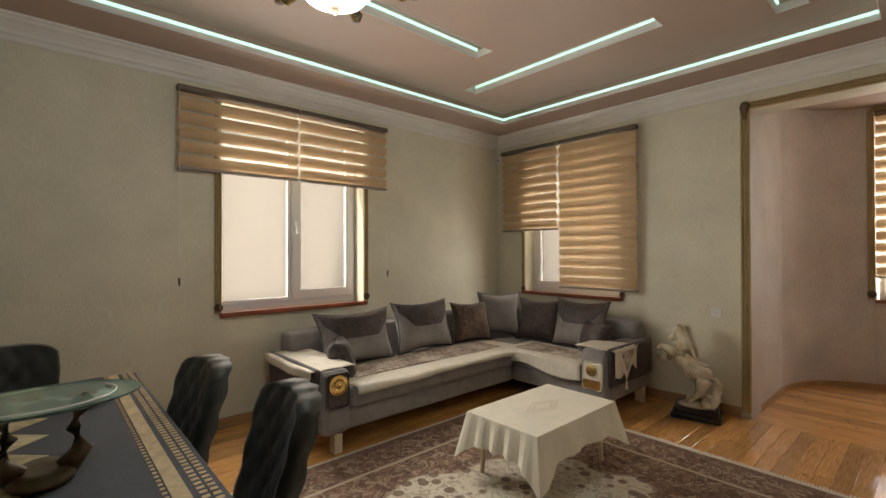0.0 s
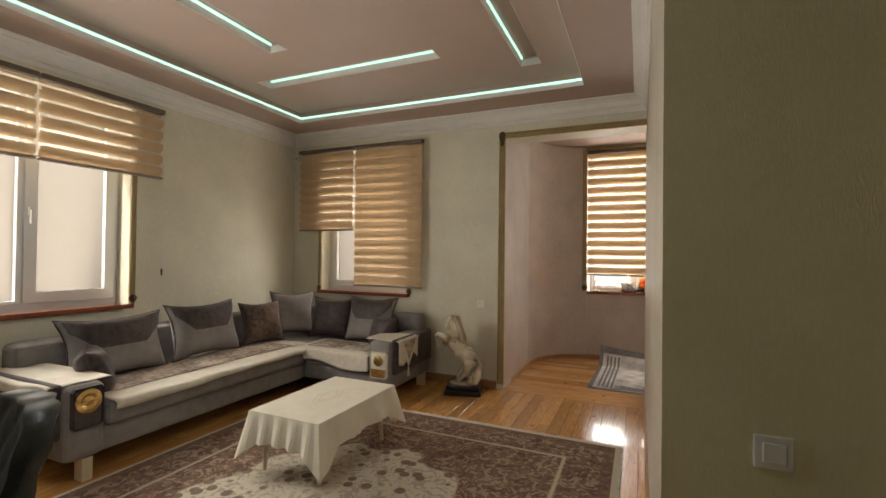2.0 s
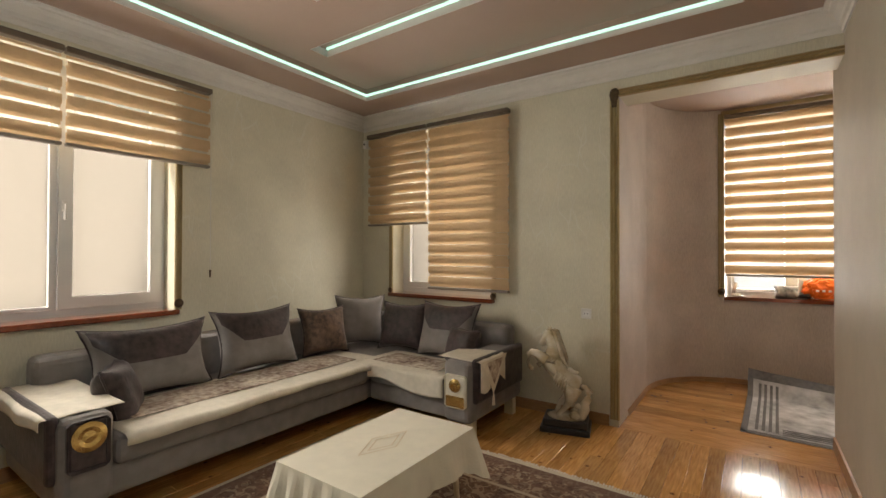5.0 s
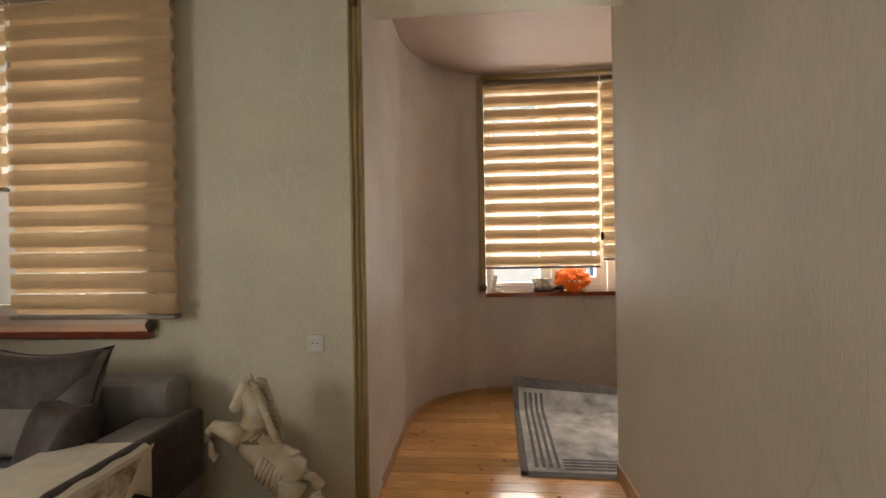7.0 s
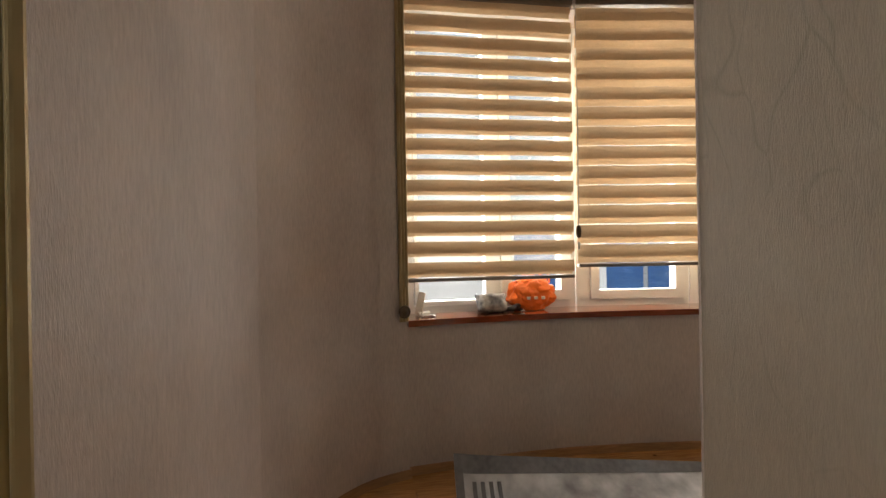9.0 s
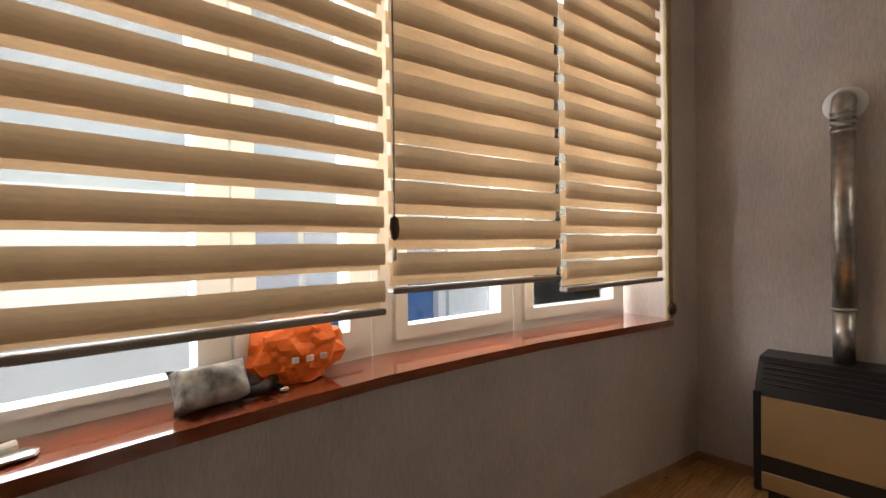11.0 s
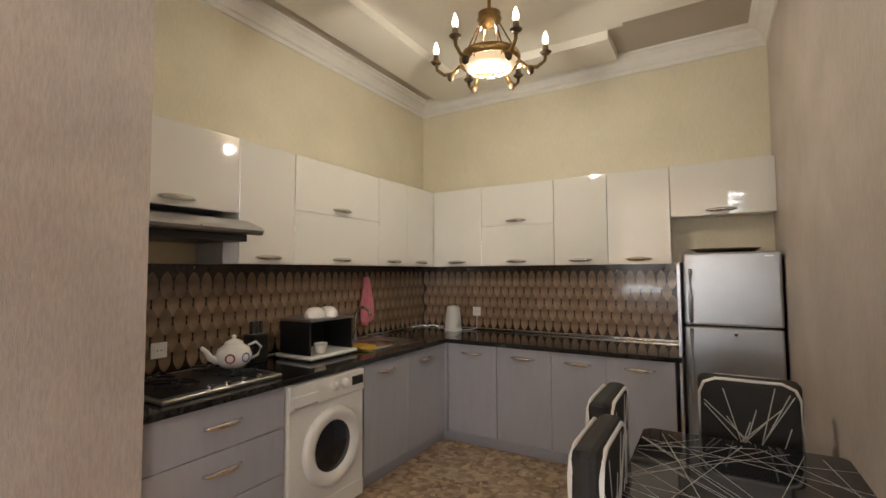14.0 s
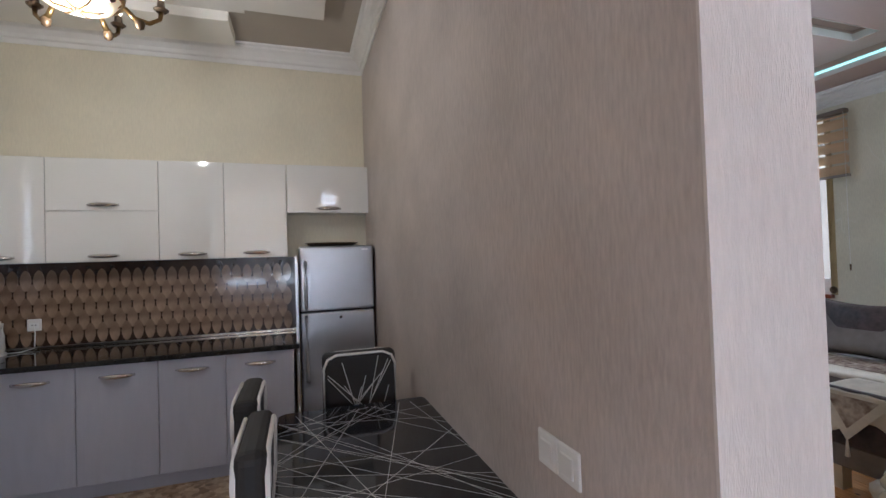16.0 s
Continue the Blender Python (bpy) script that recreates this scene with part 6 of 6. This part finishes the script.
ZC = ZT + 0.035
hob = thing("gas_hob", "steel gas hob with black pan grates", "hob", pose(7.22, -0.37, ZC))
part("tray", box(-0.27, 0.25, -0.33, 0.30, 0, 0.022, 0.006), M_STEEL, hob)
part("top_plate", box(-0.22, 0.24, -0.30, 0.28, 0.0221, 0.026), M_BLACK, hob)
for x in (-0.10, 0.12):
    for y in (-0.16, 0.15):
        part("burner", lathe([(0.045, 0.026), (0.045, 0.036), (0.03, 0.042), (0.001, 0.043)], 18, m=pose(x, y, 0)), M_BLACK, hob)
        for k in range(4):
            a = radians(45 + 90 * k)
            part("grate_bar", box(0.02, 0.105, -0.004, 0.004, 0.046, 0.056, m=pose(x, y, 0, 0, 0, math.degrees(a))), M_BLACK, hob)
        part("grate_ring", tube([(x + 0.1 * math.cos(q / 8 * 2 * math.pi), y + 0.1 * math.sin(q / 8 * 2 * math.pi), 0.045) for q in range(9)], 0.005, 5), M_BLACK, hob)
for k in range(4):
    part("knob", lathe([(0.016, 0.022), (0.016, 0.04), (0.001, 0.042)], 12, m=pose(-0.245, -0.2 + k * 0.09, 0)), M_CHROME, hob)
tp = thing("teapot", "white porcelain teapot with a red and blue ring pattern", "teapot", pose(7.18, -0.56, ZC + 0.056, 0, 0, 75))
part("pot", lathe([(0.001, 0), (0.055, 0.002), (0.085, 0.03), (0.095, 0.065), (0.08, 0.105), (0.05, 0.125), (0.045, 0.13)], 26), M_ENAMEL, tp, smooth=True)
part("lid", lathe([(0.05, 0.128), (0.045, 0.14), (0.02, 0.152), (0.008, 0.156), (0.014, 0.17), (0.001, 0.178)], 20), M_ENAMEL, tp, smooth=True)
part("spout", tube([(0.08, 0, 0.045), (0.12, 0, 0.065), (0.14, 0, 0.10), (0.165, 0, 0.125)], [0.024, 0.018, 0.013, 0.01], 10), M_ENAMEL, tp, smooth=True)
part("handle", tube([(-0.075, 0, 0.11), (-0.12, 0, 0.125), (-0.15, 0, 0.095), (-0.13, 0, 0.05), (-0.088, 0, 0.035)], 0.008, 8), M_ENAMEL, tp, smooth=True)
for a, mm in ((-60, M_RED), (-100, M_BLUE), (-140, M_RED), (60, M_RED), (110, M_BLUE)):
    part("ring_mark", lathe([(0.018, 0), (0.022, 0.002), (0.026, 0)], 16, m=pose(0, 0, 0.06, 0, 0, a) @ pose(0.0935, 0, 0, 0, 90, 0)), mm, tp)
kb = thing("knife_block", "black knife block with knives by the hob", "knife block", pose(7.45, -0.90, ZC, 0, 0, 0))
part("block", box(-0.05, 0.05, -0.06, 0.06, 0, 0.18, 0.008), M_BLACK, kb)
for k in range(3):
    part("knife_handle", box(-0.012, 0.012, -0.045 + k * 0.035, -0.025 + k * 0.035, 0.18, 0.26, 0.005), M_BLACK, kb)
rk = thing("dish_rack", "black and grey dish drying rack with crockery", "dish rack", pose(7.28, -1.26, ZC))
part("tray", box(-0.18, 0.16, -0.22, 0.22, 0.01, 0.035, 0.008), M_WHITEP, rk)
part("side_panel", box(-0.15, 0.14, -0.20, -0.185, 0.035, 0.25, 0.006), M_BLACK, rk)
part("side_panel", box(-0.15, 0.14, 0.185, 0.20, 0.035, 0.25, 0.006), M_BLACK, rk)
part("top_shelf", slab((-0.16, 0.15), (-0.2, 0.2), 0.25, 0.265, [(-0.13 + 0.05 * i, -0.11 + 0.05 * i, -0.18, 0.18) for i in range(5)]), M_STEEL, rk)
part("back_panel", box(0.13, 0.14, -0.185, 0.185, 0.035, 0.25), M_BLACK, rk)
for x in (-0.12, 0.10):
    for y in (-0.17, 0.17):
        part("foot", cyl(0.012, 0.012, (x, y, 0), (x, y, 0.012), 8), M_BLACK, rk)
for i, (y, z) in enumerate(((-0.05, 0.27), (0.07, 0.27))):
    bw = thing("bowl", "white bowl upside down on the dish rack", "bowl", pose(7.27, -1.30 + y, ZC + 0.265))
    part("bowl_shell", lathe([(0.075, 0.0), (0.07, 0.03), (0.045, 0.06), (0.02, 0.068), (0.001, 0.068)], 22), M_ENAMEL, bw, smooth=True)
cp = thing("cup", "white cup in the dish rack", "cup", pose(7.16, -1.18, ZC + 0.035))
part("cup_shell", lathe([(0.001, 0), (0.03, 0.002), (0.042, 0.05), (0.044, 0.07), (0.038, 0.065), (0.001, 0.01)], 18), M_ENAMEL, cp, smooth=True)
sk = thing("sink", "round steel kitchen sink set in the worktop", "sink", pose(7.25, -1.80, ZC))
part("rim", box(-0.24, 0.22, -0.36, 0.30, 0.0, 0.006, 0.002), M_STEEL, sk)
part("bowl", lathe([(0.19, 0.006), (0.185, 0.012), (0.175, 0.007)], 30), M_CHROME, sk)
part("drain", lathe([(0.03, 0.008), (0.025, 0.010), (0.001, 0.009)], 14), M_CHROME, sk)
tap = thing("tap", "chrome swan-neck kitchen tap", "tap", pose(7.47, -1.86, ZC))
part("stem", cyl(0.022, 0.016, (0, 0, 0), (0, 0, 0.1), 14), M_CHROME, tap)
part("spout", tube([(0, 0, 0.09), (0, 0, 0.22), (-0.03, 0, 0.27), (-0.09, 0, 0.285), (-0.15, 0, 0.26), (-0.165, 0, 0.21)], 0.012, 10), M_CHROME, tap, smooth=True)
part("lever", tube([(0, 0.02, 0.09), (0, 0.08, 0.13)], 0.008, 8), M_CHROME, tap)
cm = bmesh.new()
yc = thing("cleaning_cloth", "crumpled yellow cloth by the sink", "cloth", pose(7.15, -1.60, ZC + 0.006))
part("cloth", cushion(cm, 0.22, 0.03, 0.13, pose(0, 0, 0.016), 0.25, 8), M_YELLOW, yc, smooth=True)
tw = thing("towel", "pink towel hanging from a chrome hook", "towel", pose(7.545, -2.07, 0))
bm = bmesh.new()
g = []
for i in range(13):
    u = i / 12
    row = []
    for j in range(13):
        v = j / 12
        w = 0.025 + 0.065 * min(1, v * 1.8)
        row.append(bm.verts.new((-0.018 - 0.016 * math.sin(u * 14 + v), (u - 0.5) * 2 * w, 1.40 - v * (0.36 + 0.06 * math.sin(u * 3)))))
    g.append(row)
for a, b in zip(g, g[1:]):
    for j in range(12):
        bm.faces.new((a[j], b[j], b[j + 1], a[j + 1]))
thicken(bm, 0.006)
part("cloth", bm, M_PINK, tw, smooth=True)
part("hook", tube([(0.012, 0, 1.41), (-0.03, 0, 1.41), (-0.035, 0, 1.385)], 0.005, 6), M_CHROME, tw)
ke = thing("kettle", "white electric kettle on its base", "kettle", pose(7.10, -2.86, ZC, 0, 0, 150))
part("base", lathe([(0.001, 0), (0.085, 0), (0.085, 0.018), (0.001, 0.02)], 22), M_WHITEP, ke)
part("jug", lathe([(0.075, 0.021), (0.08, 0.05), (0.072, 0.14), (0.062, 0.215), (0.055, 0.235), (0.001, 0.245)], 24), M_WHITEP, ke, smooth=True)
part("handle", tube([(0.055, 0, 0.225), (0.11, 0, 0.22), (0.12, 0, 0.14), (0.10, 0, 0.06), (0.075, 0, 0.05)], 0.012, 8), M_WHITEP, ke, smooth=True)
part("spout", tube([(-0.05, 0, 0.19), (-0.085, 0, 0.22)], [0.025, 0.015], 8), M_WHITEP, ke)
cd = thing("power_cord", "white cord from the kettle to the socket", "cord", pose(0, 0, 0))
part("cord", tube([(7.02, -2.88, ZC + 0.01), (6.96, -2.93, ZC + 0.007), (6.91, -2.99, ZC + 0.02), (6.92, -3.02, 1.0), (6.93, -3.025, 1.05)], 0.004, 6), M_WHITEP, cd)
tr = thing("worktop_trim", "metal upstand strip along the back of the worktop", "trim", pose(0, 0, 0))
part("strip", box(5.12, KX - 0.02, KY + 0.01, KY + 0.028, ZC, ZC + 0.022, 0.004), M_CHROME, tr)
part("strip", box(KX - 0.028, KX - 0.01, KY + 0.03, -2.1, ZC, ZC + 0.022, 0.004), M_CHROME, tr)
pn = thing("tray", "dark oval baking tray on top of the fridge", "tray", pose(4.83, -2.80, 1.571))
part("pan", lathe([(0.001, 0), (0.16, 0.0), (0.21, 0.03), (0.215, 0.03), (0.165, 0.006), (0.001, 0.006)], 28, m=Matrix.Diagonal((1, 0.8, 1, 1))), M_BRONZE, pn, smooth=True)

# chandelier of the kitchen
M_BULB = glow("lit_candle_bulb", (1.0, 0.80, 0.50), 9.0)
M_LGLASS = glow("lit_amber_glass", (1.0, 0.80, 0.52), 0.32)
CHX, CHY = 6.03, -1.44
ch = thing("chandelier", "lit brass chandelier with candle bulbs", "chandelier", pose(CHX, CHY, 0))
part("canopy", lathe([(0.07, ZK - 0.01), (0.065, ZK - 0.03), (0.03, ZK - 0.055), (0.012, ZK - 0.065)], 20), M_BRASS, ch, smooth=True)
part("stem", cyl(0.011, 0.011, (0, 0, 2.98), (0, 0, ZK - 0.05), 10), M_BRASS, ch)
part("crown", lathe([(0.001, 2.92), (0.05, 2.94), (0.075, 2.975), (0.06, 2.99), (0.07, 3.01), (0.03, 3.03), (0.001, 3.04)], 20), M_BRASS, ch, smooth=True)
part("ring", lathe([(0.17, 2.70), (0.18, 2.70), (0.185, 2.735), (0.18, 2.75), (0.17, 2.745), (0.17, 2.70)], 36), M_BRASS, ch, smooth=True)
part("glass_bowl", lathe([(0.168, 2.715), (0.14, 2.67), (0.08, 2.645), (0.02, 2.64), (0.001, 2.64)], 32), M_LGLASS, ch, "glowing glass dish", True)
part("finial", lathe([(0.03, 2.65), (0.02, 2.625), (0.001, 2.61)], 12), M_BRONZE, ch, smooth=True)
for i in range(6):
    a = radians(60 * i + 20)
    c, q = math.cos(a), math.sin(a)
    part("chain", tube([(0.06 * c, 0.06 * q, 2.95), (0.17 * c, 0.17 * q, 2.74)], 0.005, 6), M_BRASS, ch)
    part("glass_rib", tube([(0.17 * c, 0.17 * q, 2.708), (0.08 * c, 0.08 * q, 2.64), (0.02 * c, 0.02 * q, 2.632)], 0.005, 6), M_BRASS, ch)
    ar = part("arm", tube([(0.18 * c, 0.18 * q, 2.70), (0.22 * c, 0.22 * q, 2.66), (0.28 * c, 0.28 * q, 2.655), (0.325 * c, 0.325 * q, 2.69), (0.33 * c, 0.33 * q, 2.73)], [0.012, 0.014, 0.011, 0.01, 0.012], 8), M_BRASS, ch, smooth=True)
    part("drip_cup", lathe([(0.001, 0), (0.02, 0.0), (0.035, 0.015), (0.02, 0.02), (0.016, 0.06), (0.012, 0.06)], 14, m=pose(0.33 * c, 0.33 * q, 2.725)), M_BRONZE, ar, smooth=True)
    part("bulb", lathe([(0.008, 0), (0.018, 0.02), (0.016, 0.045), (0.006, 0.075), (0.001, 0.085)], 12, m=pose(0.33 * c, 0.33 * q, 2.785)), M_BULB, ar, "glowing candle bulb", True)
    part("drop_figure", lathe([(0.001, -0.05), (0.018, -0.04), (0.024, -0.01), (0.012, 0.0)], 10, m=pose(0.24 * c, 0.24 * q, 2.66)), M_BRONZE, ar, smooth=True)

# ---- floors (pieces) ----
def boards(name, x0, x1, y0, y1, along_y, label):
    f = tagged(thing(name, label, "floor", pose(0, 0, 0)), kind="structure")
    w = 0.098
    rnd = random.Random(len(name))
    lengths = {}
    span0, span1 = (x0, x1) if along_y else (y0, y1)
    a0, a1 = (y0, y1) if along_y else (x0, x1)
    n = int((span1 - span0) / w) + 1
    for i in range(n):
        c = span0 + (i + 0.5) * w
        p = a0 - rnd.uniform(0, 1.5)
        while p < a1:
            q = min(p + rnd.choice((2.0, 2.6, 3.2)), a1)
            s = max(p, a0)
            if q - s > 0.02:
                L = round(q - s, 2)
                if L not in lengths:
                    lengths[L] = mesh_of(box(-L / 2 + 0.0008, L / 2 - 0.0008, -w / 2 + 0.0008, w / 2 - 0.0008, -0.03, 0, 0.0015), M_WOODFLOOR, "board")
                m = (s + q) / 2
                shared("board", lengths[L], (c, m, 0) if along_y else (m, c, 0), f, math.pi / 2 if along_y else 0)
            p = q
    return f


boards("floor", 0, PX0, -6.2, 0.0, True, "polished orange pine floor boards")
boards("floor_bay", OPEN_X, HX, 0.002, 2.3, False, "polished orange pine floor boards in the bay")
kf = tagged(thing("floor_kitchen", "brown mottled stone-look kitchen floor tiles", "floor"), kind="structure")
tile_me = mesh_of(box(-0.164, 0.164, -0.164, 0.164, -0.03, -0.001, 0.002), M_TILEFLOOR, "tile")
for i in range(10):
    for j in range(10):
        x, y = PX1 + 0.165 + i * 0.33, KY + 0.13 + j * 0.33
        if x < KX + 0.1 and y < -0.12:
            shared("tile", tile_me, (x, y, 0), kf, (i * 7 + j * 3) % 4 * math.pi / 2)
structure("skirting", sweep([(PX0 - 0.0, PY1), (PX0, KY - 0.2)][::-1], [(0, 0.09), (0.012, 0.085), (0.016, 0.0)]), M_SKIRT, "brown wooden skirting")
structure("skirting", sweep([(OPEN_X - 0.07, 0), (0, 0), (0, -7.2)], [(0, 0.09), (0.012, 0.085), (0.016, 0.0)]), M_SKIRT, "brown wooden skirting")
structure("skirting", sweep([(HX, 0.05), (HX, 1.83), (6.52, 1.88), *FRONT[::-1][1:], *BAY[::-1]], [(0, 0.05), (0.01, 0.045), (0.014, 0.0)]), M_SKIRT, "narrow wooden skirting round the bay")
